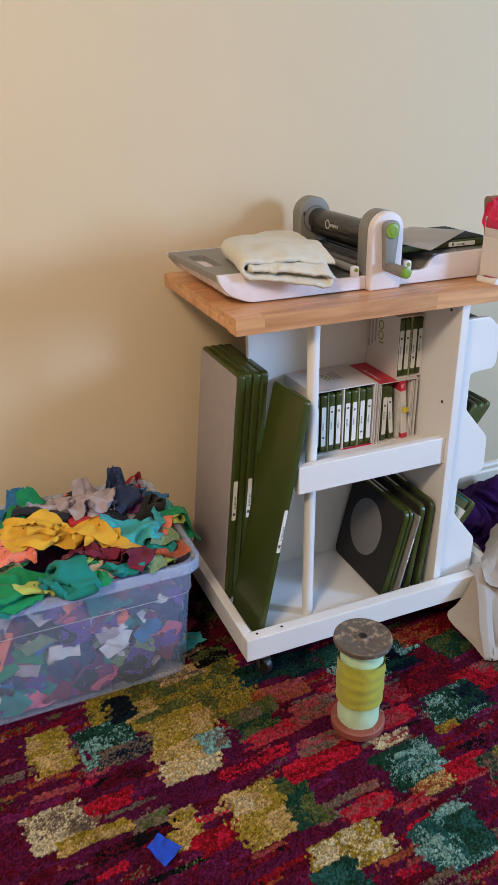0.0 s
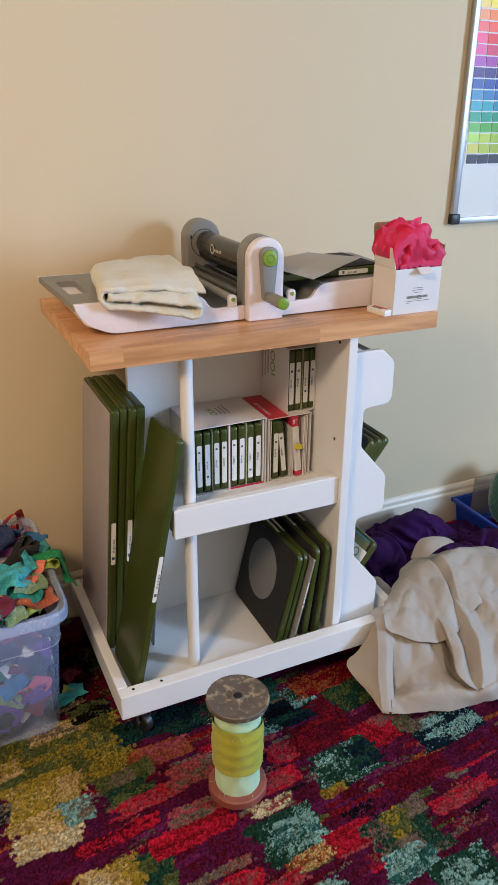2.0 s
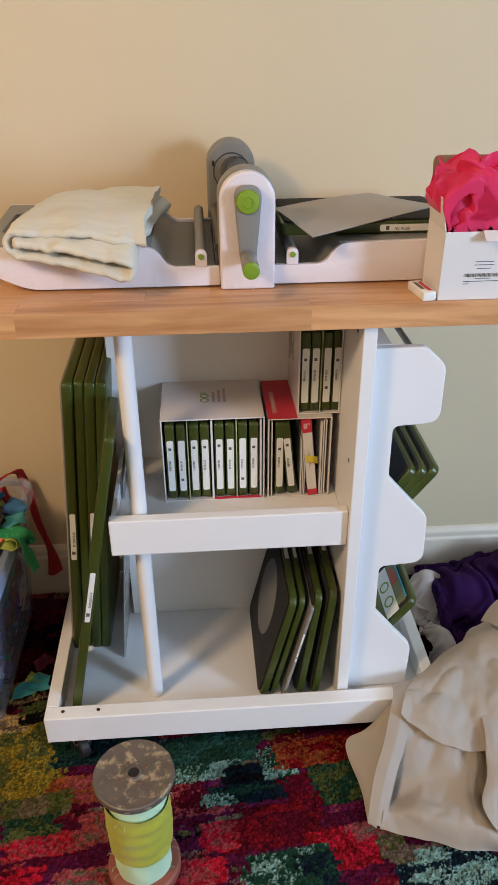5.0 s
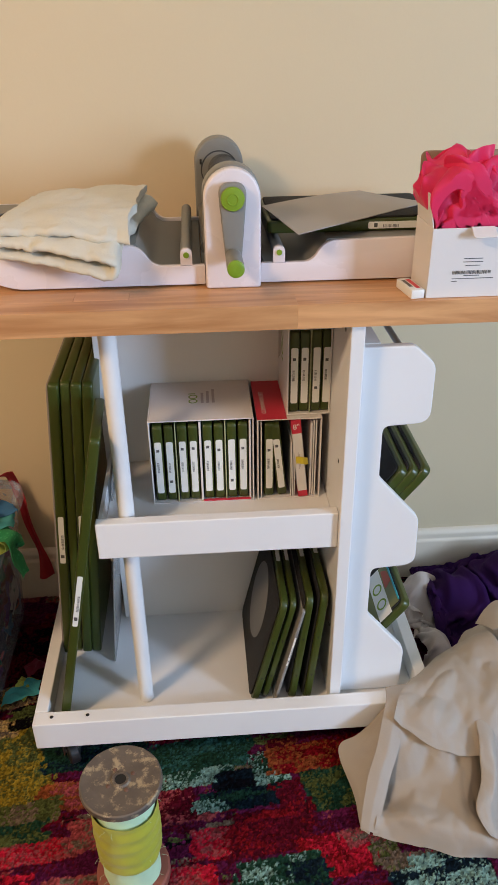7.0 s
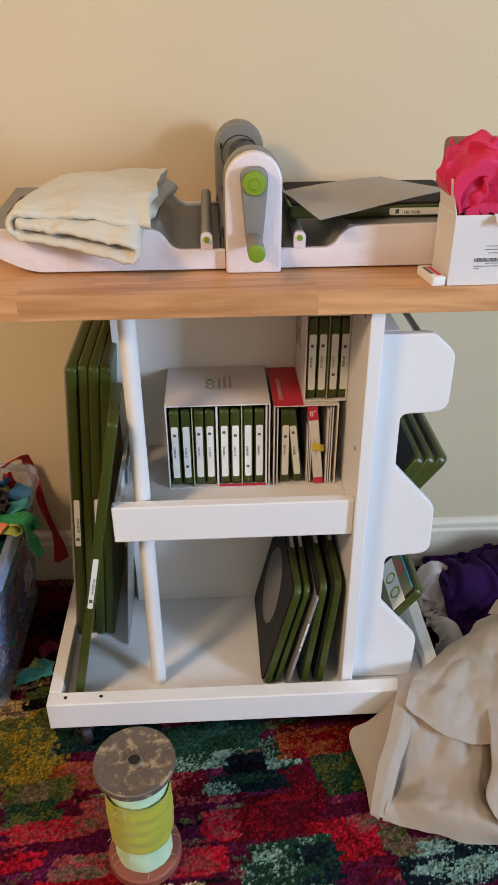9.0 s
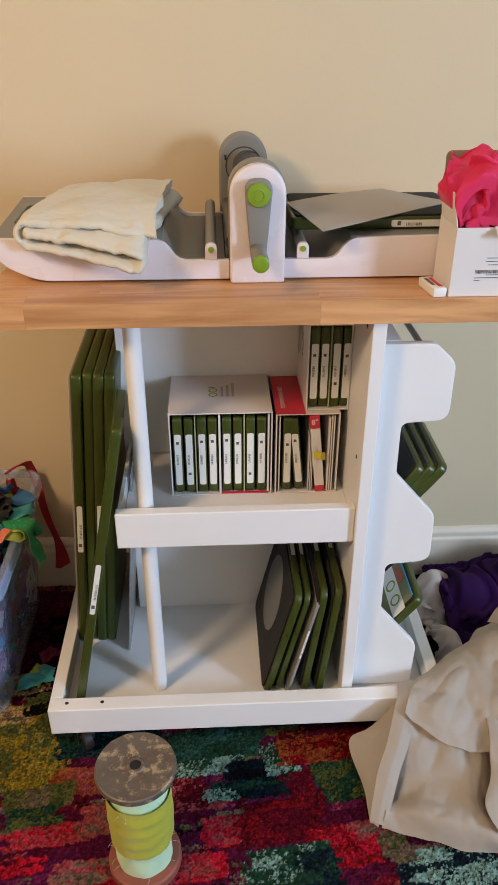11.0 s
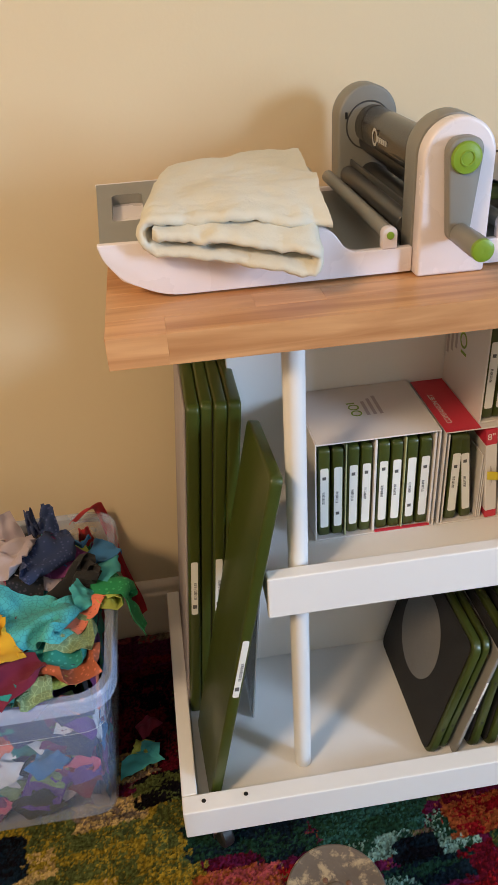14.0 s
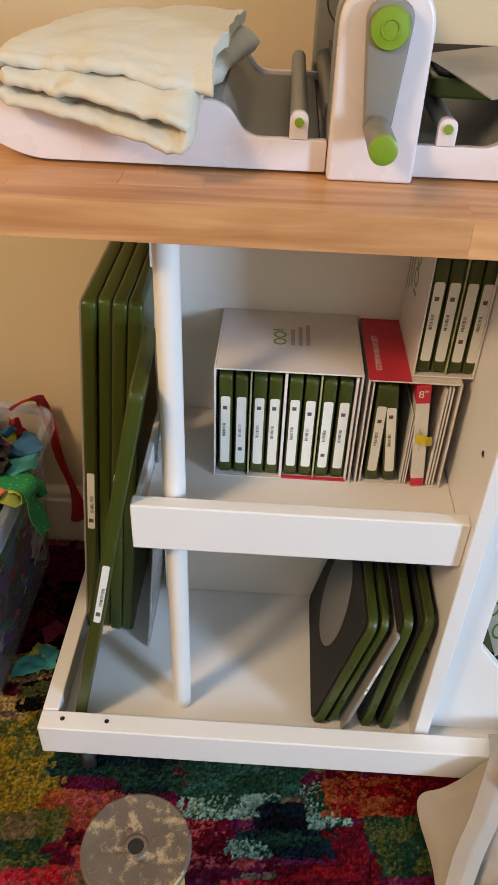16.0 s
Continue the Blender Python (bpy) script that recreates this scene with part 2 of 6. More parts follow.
def storage_cart():
    c = thing("storage_cart", (0, 0, 0), "white rolling storage cart with wooden top and notched rack", "cart")
    X1, Y1 = 0.742, 0.485
    part("front_rail", block(0, X1, 0, 0.030, 0.075, 0.137), WHITE, c)
    part("side_rail", block(0, 0.024, 0.0305, Y1, 0.075, 0.137), WHITE, c)
    part("side_rail", block(X1 - 0.024, X1, 0.0305, Y1, 0.075, 0.137), WHITE, c)
    part("back_rail", block(0.0245, X1 - 0.0245, Y1 - 0.024, Y1, 0.075, 0.137), WHITE, c)
    part("base_board", block(0.0245, X1 - 0.0245, 0.0305, Y1 - 0.0245, 0.082, 0.100, 0.001), WHITE, c)
    for x in (0.033, 0.098):
        part("screw_hole", rod((x, 0.017, 0.1372), (x, 0.017, 0.1378), 0.0035, 14, 0.0002), BLACK, c, "dark screw hole")
    part("back_panel", block(0.143, 0.547, 0.310, 0.326, 0.1005, 0.8655, 0.001), WHITE, c)
    part("side_panel", block(0.5475, 0.568, 0.036, 0.470, 0.1005, 0.8655, 0.0015), WHITE, c)
    for z in (0.27, 0.62, 0.845):
        part("peg_hole", rod((0.5472, 0.075, z), (0.5468, 0.075, z), 0.004, 14, 0.0001), BLACK, c, "dark shelf-pin hole")
    # middle shelf with its raised lip
    part("shelf", block(0.160, 0.547, 0.066, 0.3095, 0.479, 0.497, 0.001), WHITE, c)
    part("shelf_lip", block(0.152, 0.547, 0.046, 0.0655, 0.469, 0.538, 0.002), WHITE, c)
    part("shelf_end", block(0.152, 0.1595, 0.066, 0.3095, 0.479, 0.525, 0.001), WHITE, c)
    part("post", rod((0.200, 0.0825, 0.1005), (0.200, 0.0825, 0.478), 0.0135, 28), WHITE, c)
    part("post", rod((0.200, 0.0825, 0.4975), (0.200, 0.0825, 0.8655), 0.0135, 28), WHITE, c)
    part("rack_fin", prism(rounded(FIN, FINR), "y", 0.062, 0.077, 0.0025, 3), WHITE, c, "white notched rack board")
    part("rack_ledge", block(0.5685, 0.602, 0.078, 0.470, 0.806, 0.820, 0.001), WHITE, c)
    part("rack_rod", rod((0.632, 0.078, 0.812), (0.632, 0.470, 0.812), 0.005), GREY, c, "grey metal rod")
    # wooden top out of staves
    top = part("tabletop", block(0.002, 0.760, 0.034, 0.504, 0.866, 0.896, 0.002), WOOD, c, "oiled butcher-block top")
    rng = random.Random(4)
    y = 0.0285
    k = 0
    widths = [0.045, 0.038, 0.042, 0.036, 0.044, 0.040, 0.046, 0.039, 0.043, 0.040, 0.0465]
    for w in widths:
        x = 0.0
        cuts = sorted(rng.uniform(0.1, 0.68) for _ in range(2)) if k else [0.062, 0.47]
        for a, b in zip([0.0] + cuts, cuts + [0.762]):
            part("stave", block(a + 0.00002, b - 0.00002, y, y + w - 0.00004, 0.8655 if k == 0 else 0.890, 0.9005, 0.00025, 1), WOOD, top)
        y += w
        k += 1
    # casters
    for x, yy in ((0.055, 0.032), (0.684, 0.032), (0.058, 0.43), (0.684, 0.43)):
        w = part("caster", lathe([(0.010, -0.010), (0.022, -0.010), (0.025, -0.007), (0.025, 0.007), (0.022, 0.010), (0.010, 0.010)], 28, pose(x, yy, 0.026, 0, 90, 25)), BLACK, c, "small black caster wheel")
        fork = block(x - 0.013, x + 0.013, yy - 0.012, yy + 0.012, 0.053, 0.0745, 0.002)
        merge(fork, rod((x - 0.013, yy, 0.026), (x + 0.013, yy, 0.026), 0.004))
        merge(fork, block(x - 0.0150, x - 0.0128, yy - 0.010, yy + 0.010, 0.022, 0.058, 0.0006, 1))
        merge(fork, block(x + 0.0128, x + 0.0150, yy - 0.010, yy + 0.010, 0.022, 0.058, 0.0006, 1))
        part("fork", fork, STEEL, w)
    return c


storage_cart()


# ---- cutting dies ----
def bars(name, w, h, n, parent, m, rng, mat=None):
    """Illegible print: small dark bars lying on a label."""
    bm = bmesh.new()
    for i in range(n):
        y = -h / 2 + (i + 0.5) * h / n
        ww = w * rng.uniform(0.35, 1.0)
        merge(bm, block(-ww / 2, ww / 2, y - h / n * 0.25, y + h / n * 0.25, 0, 0.0002, 0))
    return part(name, bm, mat or INK, parent, m=m)


def cutting_die(length, width, t, at, axes, label, face=None, oval=0, strip=None, group="cutting dies", r=0.012):
    """A flat plastic die: length along the first axis, width along the second, its foam face towards the third."""
    u, v = Vector(axes[0]).normalized(), Vector(axes[1]).normalized()
    w = u.cross(v)
    m = Matrix.Translation(at) @ Matrix((u, v, w)).transposed().to_4x4()
    d = thing("cutting_die", (0, 0, 0), label, "cutting die", group)
    d.matrix_basis = m
    out = [(0, 0), (length, 0), (length, width), (0, width)]
    body = prism(rounded(out, r), "z", 0, t, t * 0.22, 3)
    part("tray", body, DIE, d)
    if face is not None:
        inn = [(0.006, 0.006), (length - 0.006, 0.006), (length - 0.006, width - 0.006), (0.006, width - 0.006)]
        f = part("foam_face", prism(rounded(inn, r * 0.8), "z", t + 0.0002, t + 0.0035, 0.001), face, d)
        if oval:
            bm = lathe([(oval * 0.5 - 0.001, 0), (oval * 0.5, 0.0005), (oval * 0.5 - 0.001, 0.001)], 48)
            bm.transform(Matrix.Translation((length * 0.55, width * 0.55, t + 0.0036)) @ Matrix.Diagonal((1.0, 0.92, 1, 1)))
            part("round_foam", bm, FOAML, f, "grey round foam pad")
    if strip:
        a, b, side = strip  # from a to b along the length, on the edge at v=0 or v=width
        yy = -0.0004 if side == 0 else width + 0.0004
        lab = part("label_strip", prism(rounded([(a, t * 0.22), (b, t * 0.22), (b, t * 0.78), (a, t * 0.78)], 0.003, 3), "y", yy - 0.0003, yy + 0.0003, 0), LABEL, d, "white printed label")
        bm = bmesh.new()
        rng = random.Random(int(a * 1000 + length * 77))
        s = a + (b - a) * 0.30
        while s < a + (b - a) * 0.62:
            q = rng.uniform(0.0004, 0.0012)
            merge(bm, block(s, s + q, yy - 0.0005 if side == 0 else yy + 0.0003, yy - 0.0003 if side == 0 else yy + 0.0005, t * 0.30, t * 0.55, 0))
            s += q + rng.uniform(0.0006, 0.0016)
        p0 = a + (b - a) * 0.12
        merge(bm, block(p0, p0 + (b - a) * 0.07, yy - 0.0005 if side == 0 else yy + 0.0003, yy - 0.0003 if side == 0 else yy + 0.0005, t * 0.33, t * 0.68, 0))
        tagged(part("print", bm, INK, lab), "small dark printed marks", kind="stuff")
    return d


def dies_in_cart():
    # long dies upright by the open end, leaning a little
    up = Vector((0.052, 0.0, 0.62)).normalized()
    for i, x in enumerate((0.0245, 0.0437, 0.0625, 0.0815)):
        cutting_die(0.615, 0.248 - 0.004 * (i % 2), 0.0187, (x + 0.0187, 0.206 + (0.005 if i == 1 else 0.0), 0.1012), (up, (0, 1, 0)), "tall green plastic cutting die standing upright in the cart", FOAMW if i in (0, 3) else FOAM, 0, (0.2385, 0.346, 0) if i in (0, 2) else None, "tall cutting dies")
    # thin mat behind them
    mat = part("plate", prism(rounded([(0, 0), (0.440, 0), (0.440, 0.270), (0, 0.270)], 0.008), "z", 0, 0.003, 0.0006, 1), SLEEVE, None)
    mat.name = "cutting_plate"
    mat.matrix_basis = Matrix.Translation((0.1330, 0.176, 0.1012)) @ Matrix((up, (0, 1, 0), up.cross(Vector((0, 1, 0))))).transposed().to_4x4()
    tagged(mat, "thin smoky grey plastic cutting plate standing beside the tall dies", "cutting mat")
    # the one that leans across the post
    cutting_die(0.606, 0.150, 0.0165, (0.058, 0.037, 0.1015), (Vector((0.120, 0.004, 0.59)), (-0.05, 1, 0)), "tall green cutting die leaning across the cart's open end", None, 0, (0.235, 0.345, 0), "tall cutting dies")


dies_in_cart()


def more_dies():
    # dies leaning in the lower bay
    for x0, x1, y, t, ln, oval, strip in ((0.412, 0.467, 0.050, 0.013, 0.250, 0.155, None), (0.430, 0.484, 0.056, 0.011, 0.246, 0, None), (0.484, 0.5120, 0.050, 0.013, 0.254, 0, None), (0.5130, 0.5370, 0.048, 0.013, 0.262, 0, None)):
        d = cutting_die(ln, 0.252, t, (x0, y, 0.1012), (Vector((x1 - x0, 0, 0.235)), (0, 1, 0)), "dark-faced green cutting die leaning on the cart's lower board" if oval else "green plastic cutting die leaning in the cart's lower bay", FOAM, oval, strip, "square cutting dies", 0.022)
        part("edge_label", block(ln + 0.0002, ln + 0.0005, 0.120, 0.200, t * 0.2, t * 0.8, 0), LABEL, d, "white label on the upper edge")
        for s in (0.26, 0.62):
            part("moulded_mark", prism([(ln * s - 0.003, t * 0.5), (ln * s + 0.003, t * 0.5 - 0.0025), (ln * s + 0.003, t * 0.5 + 0.0025)], "y", -0.0003, 0.0004, 0), BLACK, d)
    sl = cutting_die(0.232, 0.235, 0.006, (0.4480, 0.047, 0.1012), (Vector((0.050, 0, 0.225)), (0, 1, 0)), "clear plastic sleeve with a printed sheet between cutting dies", None, 0, (0.100, 0.170, 0), "square cutting dies", 0.004)
    for o in sl.children:
        if o.name.startswith("tray"):
            o.data.materials[0] = SLEEVE
            tagged(o, "clear and white sleeve")
    # in the side rack
    u = Vector((0.60, 0, 0.80)).normalized()
    for i, x in enumerate((0.669, 0.688, 0.707)):
        cutting_die(0.150, 0.235, 0.0165, (x - u.x * 0.150, 0.0795, 0.588 - u.z * 0.150), (u, (0, 1, 0)), "green plastic cutting die tilted in the cart's notched rack", FOAM, 0, None, "rack cutting dies", 0.016)
    d = cutting_die(0.150, 0.235, 0.0165, (0.700 - u.x * 0.150, 0.0795, 0.300 - u.z * 0.150), (u, (0, 1, 0)), "green cutting die with a printed wrapper in the lower notch", FOAM, 0, None, "rack cutting dies", 0.016)
    part("wrapper", block(0.055, 0.140, 0.010, 0.120, 0.0202, 0.0206, 0), material("olive_print", (0.16, 0.17, 0.05), 0.4), d, "olive printed wrapper")
    part("wrapper_band", block(0.085, 0.118, 0.0002, 0.120, 0.0208, 0.0212, 0), LABEL, d, "white band")
    part("wrapper_patch", prism(rounded([(0.120, 0.06), (0.139, 0.07), (0.135, 0.10), (0.122, 0.11)], 0.004), "z", 0.0208, 0.0212, 0), material("brick_print", (0.42, 0.08, 0.04), 0.5), d, "brick red patch")
    part("teal_edge", block(0.140, 0.1435, 0.012, 0.200, 0.0205, 0.0235, 0.0008, 1), TEAL, d, "teal strip")
    for y in (0.035, 0.075):
        part("ring_print", lathe([(0.009, 0), (0.0125, 0), (0.0125, 0.0003), (0.009, 0.0003), (0.009, 0)], 24, pose(0.1015, y, 0.0213)), LIME, d, "green ring print")
    # the die under the sheet on the machine's bed
    cutting_die(0.262, 0.165, 0.018, (0.440, 0.165, 0.9630), ((1, 0.0, 0), (0, 1, 0)), "green cutting die lying on the machine's bed", FOAM, 0, (0.150, 0.225, 0), "bed cutting die")


def ring_word(parent, m, size=0.012):
    """A plain mark of two rings and a stroke, with lines of small bars beside it."""
    bm = bmesh.new()
    for k in (0, 1):
        merge(bm, lathe([(size * 0.36, 0), (size * 0.5, 0), (size * 0.5, 0.0003), (size * 0.36, 0.0003), (size * 0.36, 0)], 24, pose(k * size * 1.08, 0, 0)))
    merge(bm, block(size * 1.75, size * 1.92, -size * 0.25, size * 0.5, 0, 0.0003, 0))
    part("ring_mark", bm, LIME, parent, "green ring mark", m=m)
    bm = bmesh.new()
    for r in range(3):
        merge(bm, block(-size * 0.5, size * (2.0 + 0.4 * r), -size * (1.15 + 0.6 * r), -size * (0.85 + 0.6 * r), 0, 0.0003, 0))
    part("print_block", bm, material("grey_print", (0.45, 0.40, 0.40), 0.6), parent, m=m)


def die_cube(x0, x1, y0, y1, z0, z1, slots, label, red_edge=False, band=None, mark=True):
    """A card slip box open to the front, with small dies standing in it."""
    c = thing("die_box", (0, 0, 0), label, "die box", "die boxes")
    t = 0.0022
    part("box_side", block(x0, x0 + t, y0, y1, z0, z1, 0.0005, 1), CARD, c)
    part("box_side", block(x1 - t, x1, y0, y1, z0, z1, 0.0005, 1), CARD, c)
    part("box_top", block(x0 + t + 0.0001, x1 - t - 0.0001, y0, y1, z1 - t, z1, 0.0005, 1), CARD, c)
    part("box_bottom", block(x0 + t + 0.0001, x1 - t - 0.0001, y0, y1, z0, z0 + t, 0.0005, 1), CARD, c)
    part("box_back", block(x0 + t + 0.0001, x1 - t - 0.0001, y1 - t, y1, z0 + t + 0.0001, z1 - t - 0.0001, 0.0004, 1), CARDIN, c)
    rng = random.Random(int(x0 * 1000))
    for kind, a, w, lean, h in slots:
        base = z0 + t + 0.0006
        if kind == "die":
            d = thing("small_die", (x0 + a, y0 + 0.004, base), "small green plastic die with a white spine label", "cutting die", "small dies", (0, lean, 0))
            part("tray", prism(rounded([(0, 0), (0.125, 0), (0.125, h), (0, h)], 0.008, 4), "x", 0, w, w * 0.2, 2), DIE, d)
            lab = part("spine_label", prism(rounded([(w * 0.15, h * 0.12), (w * 0.85, h * 0.12), (w * 0.85, h * 0.80), (w * 0.15, h * 0.80)], 0.003, 3), "y", -0.0007, -0.0003, 0), LABEL, d, "white printed spine label")
            bm = bmesh.new()
            z = h * 0.40
            while z < h * 0.53:
                q = rng.uniform(0.0004, 0.0010)
                merge(bm, block(w * 0.30, w * 0.52, -0.0011, -0.0008, z, z + q, 0))
                z += q + rng.uniform(0.0006, 0.0015)
            zz = h * rng.uniform(0.22, 0.30) if rng.random() < 0.6 else h * rng.uniform(0.63, 0.7)
            merge(bm, block(w * 0.32, w * 0.62, -0.0011, -0.0008, zz, zz + w * 0.30, 0))
            tagged(part("print", bm, INK, lab), "small dark printed marks", kind="stuff")
        elif kind == "card":
            part("divider", block(x0 + a, x0 + a + w, y0 + 0.002, y1 - 0.004, base, base + h, 0.0003, 1), CARD, c)
        elif kind == "red":
            part("divider", block(x0 + a, x0 + a + w, y0 + 0.003, y1 - 0.004, base, base + h, 0.0003, 1), RED, c, "red card divider")
        elif kind == "print":
            part("divider", block(x0 + a, x0 + a + w, y0 + 0.002, y1 - 0.004, base, base + h, 0.0003, 1), material("printed_card", (0.40, 0.42, 0.22), 0.5, var=0.7, scale=120), c, "printed card divider")
    if red_edge:
        part("red_edge", block(x0 + (x1 - x0) * 0.5, x1 - t - 0.004, y0 - 0.0006, y0 + 0.004, z0 + t + 0.0002, z0 + t + 0.0022, 0), RED, c, "red edge")
    if mark:
        ring_word(c, pose((x0 + x1) / 2 - 0.012, y0 + 0.070, z1 + 0.0002, 0, 0, 90), 0.016)
    if band:
        part("red_band", block(x0 - 0.0003, x0 + band, y0 - 0.0002, y1, z1 + 0.0002, z1 + 0.0006, 0), RED, c, "red printed band")
    return c


def cubes():
    w = 0.0165
    s1 = [("die", 0.006, w, 0, 0.150), ("die", 0.0255, w, 0, 0.150), ("print", 0.0435, 0.002, 0, 0.155), ("die", 0.0475, w, 0, 0.150), ("die", 0.066, w, 0, 0.150), ("card", 0.0845, 0.0035, 0, 0.157), ("die", 0.0905, w, 0, 0.150), ("die", 0.1095, w, 0, 0.150), ("print", 0.1275, 0.002, 0, 0.155), ("die", 0.131, w, 0, 0.150), ("die", 0.1505, w, 0, 0.150), ("card", 0.1690, 0.003, 0, 0.157)]
    die_cube(0.240, 0.417, 0.157, 0.3085, 0.4975, 0.662, s1, "white card slip box holding eight small green dies", True)
    s2 = [("card", 0.006, 0.002, 0, 0.150), ("die", 0.0125, w, 0, 0.147), ("die", 0.0365, w, -6, 0.145), ("card", 0.0585, 0.0015, 0, 0.110), ("card", 0.0615, 0.0015, 0, 0.106), ("card", 0.0645, 0.0015, 0, 0.108), ("card", 0.0915, 0.0030, 0, 0.146), ("card", 0.0960, 0.002, 0, 0.150), ("card", 0.1000, 0.002, 0, 0.150)]
    c = die_cube(0.423, 0.533, 0.157, 0.3085, 0.4975, 0.657, s2, "white and red card slip box half full of dies", False, 0.050, False)
    # words on the red band
    txt = bpy.data.curves.new("band_words", "FONT")
    txt.body, txt.size, txt.extrude = "COMPANION SET", 0.0105, 0.0001
    txt.align_x = "LEFT"
    words = new("band_words", txt)
    words.parent = c
    words.matrix_basis = pose(0.4400, 0.178, 0.6581, 0, 0, 90)
    txt.materials.append(LABEL)
    # the upright booklet with its red head, held by a ribbon
    b = thing("booklet", (0.4955, 0.1555, 0.5003), "white booklet with red ends and a yellow ribbon", "booklet", rot=(0, -6, 0))
    part("page_block", block(0.0002, 0.0165, 0, 0.120, 0.012, 0.128, 0.0006, 1), CARD, b)
    part("red_head", block(0, 0.0167, -0.0003, 0.120, 0.1282, 0.153, 0.0006, 1), RED, b, "red head")
    part("red_foot", block(0, 0.0167, -0.0003, 0.120, 0, 0.0118, 0.0006, 1), RED, b, "red foot")
    n8 = bpy.data.curves.new("number", "FONT")
    n8.body, n8.size, n8.extrude = '8"', 0.014, 0.0001
    o8 = new("number", n8)
    o8.parent = b
    o8.matrix_basis = pose(0.002, -0.0006, 0.137, 90, 0, 0)
    n8.materials.append(LABEL)
    bars("print_block", 0.050, 0.004, 2, b, pose(0.008, -0.0002, 0.075, 90, -90, 0), random.Random(3), material("pale_print", (0.5, 0.45, 0.45)))
    part("ribbon", thick(sheet(10, 4, lambda u, v: (0.002 + 0.020 * u, -0.0012 - 0.010 * math.sin(u * 3.0), 0.070 + 0.014 * v + 0.004 * math.sin(u * 4)), ), 0.0006), YELLOW, b, "yellow ribbon loop")
    s3 = [("die", 0.0035, w, 0, 0.146), ("die", 0.0205, w, 0, 0.146), ("print", 0.0375, 0.0018, 0, 0.148), ("die", 0.0400, w, 0, 0.146), ("die", 0.0570, w, 0, 0.146)]
    c3 = die_cube(0.474, 0.5505 - 0.004, 0.168, 0.3085, 0.6580, 0.812, s3, "white card slip box with four dies standing on another box", False, None, False)
    ring_word(c3, pose(0.4737, 0.245, 0.775, 90, 90, -90), 0.024)


more_dies()
cubes()


# ---- fabric cutting machine ----
def machine():
    g = thing("fabric_cutting_machine", (0, 0, 0), "white and grey hand-cranked fabric cutting machine on the wooden top", "cutting machine")
    cx = 0.3865

    def side(s, dx, top):
        pts = [(0.060, 0.9035), (0.3462, 0.9035), (0.3462, 0.932), (0.280, 0.932), (0.269, 0.937), (0.257, 0.955), (0.244, 0.962), (-0.010, 0.966), (-0.006, 0.950), (0.012, 0.925)]
        r = [0.02, 0.002, 0.002, 0.012, 0.006, 0.010, 0.008, 0.002, 0.01, 0.02]
        pts = [(a + dx * max(0.0, 1 - max(a, 0.0) / 0.25), min(b, top)) for a, b in pts]
        p = rounded(pts, r, 4)
        return p if s < 0 else [(2 * cx - a, b) for a, b in p][::-1]

    for s in (-1, 1):
        w = part("wing_wall", prism(side(s, 0.010, 1.0), "y", 0.1235, 0.1330, 0.002, 3), MWHITE, g, "white moulded front wall")
        part("wing_wall", prism(side(s, -0.001, 0.9622), "y", 0.4200, 0.4290, 0.002, 3), MWHITE, g)

        def fx(x):
            return x if s < 0 else 2 * cx - x

        lo = rounded([(0.064, 0.9045), (0.340, 0.9045), (0.340, 0.924), (0.276, 0.924), (0.249, 0.9400), (0.243, 0.9500), (0.006, 0.9500), (0.020, 0.922)], 0.008, 3)
        part("wing_body", prism([(fx(a), b) for a, b in lo], "y", 0.1332, 0.4198, 0, 1), MWHITE, g)
        # deck with its grip slot
        outer = [(fx(0.003), 0.1332), (fx(0.248), 0.1332), (fx(0.248), 0.4198), (fx(-0.009), 0.4198)]
        slot = [(fx(a), b) for a, b in rounded([(0.015, 0.226), (0.053, 0.226), (0.053, 0.355), (0.013, 0.355)], 0.012, 5)]
        bm = bmesh.new()
        es = []
        for loop in (outer, slot):
            vs = [bm.verts.new((a, b, 0.9625)) for a, b in loop]
            es += [bm.edges.new((vs[i], vs[(i + 1) % len(vs)])) for i in range(len(vs))]
        bmesh.ops.triangle_fill(bm, use_beauty=True, edges=es)
        bmesh.ops.recalc_face_normals(bm, faces=bm.faces)
        if bm.faces[0].normal.z < 0:
            bmesh.ops.reverse_faces(bm, faces=bm.faces[:])
        ext = bmesh.ops.extrude_face_region(bm, geom=bm.faces[:])
        for v in ext["geom"]:
            if isinstance(v, bmesh.types.BMVert):
                v.co.z = 0.9505
        part("deck", bm, GREY, g, "grey deck")
        part("slope", prism([(fx(0.2482), 0.9625), (fx(0.2482), 0.9408), (fx(0.276), 0.9245), (fx(0.340), 0.9245), (fx(0.340), 0.9268), (fx(0.278), 0.9268), (fx(0.266), 0.9340)], "y", 0.1332, 0.4198, 0), GREY, g)
        # lug with its pin, and the grey guide roller behind it
        lx = fx(0.3195)
        lug = rounded([(lx - 0.0085, 0.9325), (lx + 0.0085, 0.9325), (lx + 0.0085, 0.9560), (lx - 0.0085, 0.9560)], [0.001, 0.001, 0.008, 0.008], 5)
        part("lug", prism(lug, "y", 0.1225, 0.1335, 0.001), MWHITE, g)
        part("pin", rod((lx, 0.1200, 0.9475), (lx, 0.1224, 0.9475), 0.0042, 18, 0.0004), LIME, g, "lime pin")
        part("guide_roller", rod((lx, 0.134, 0.9475), (lx, 0.4195, 0.9475), 0.0085, 20), GREY, g)

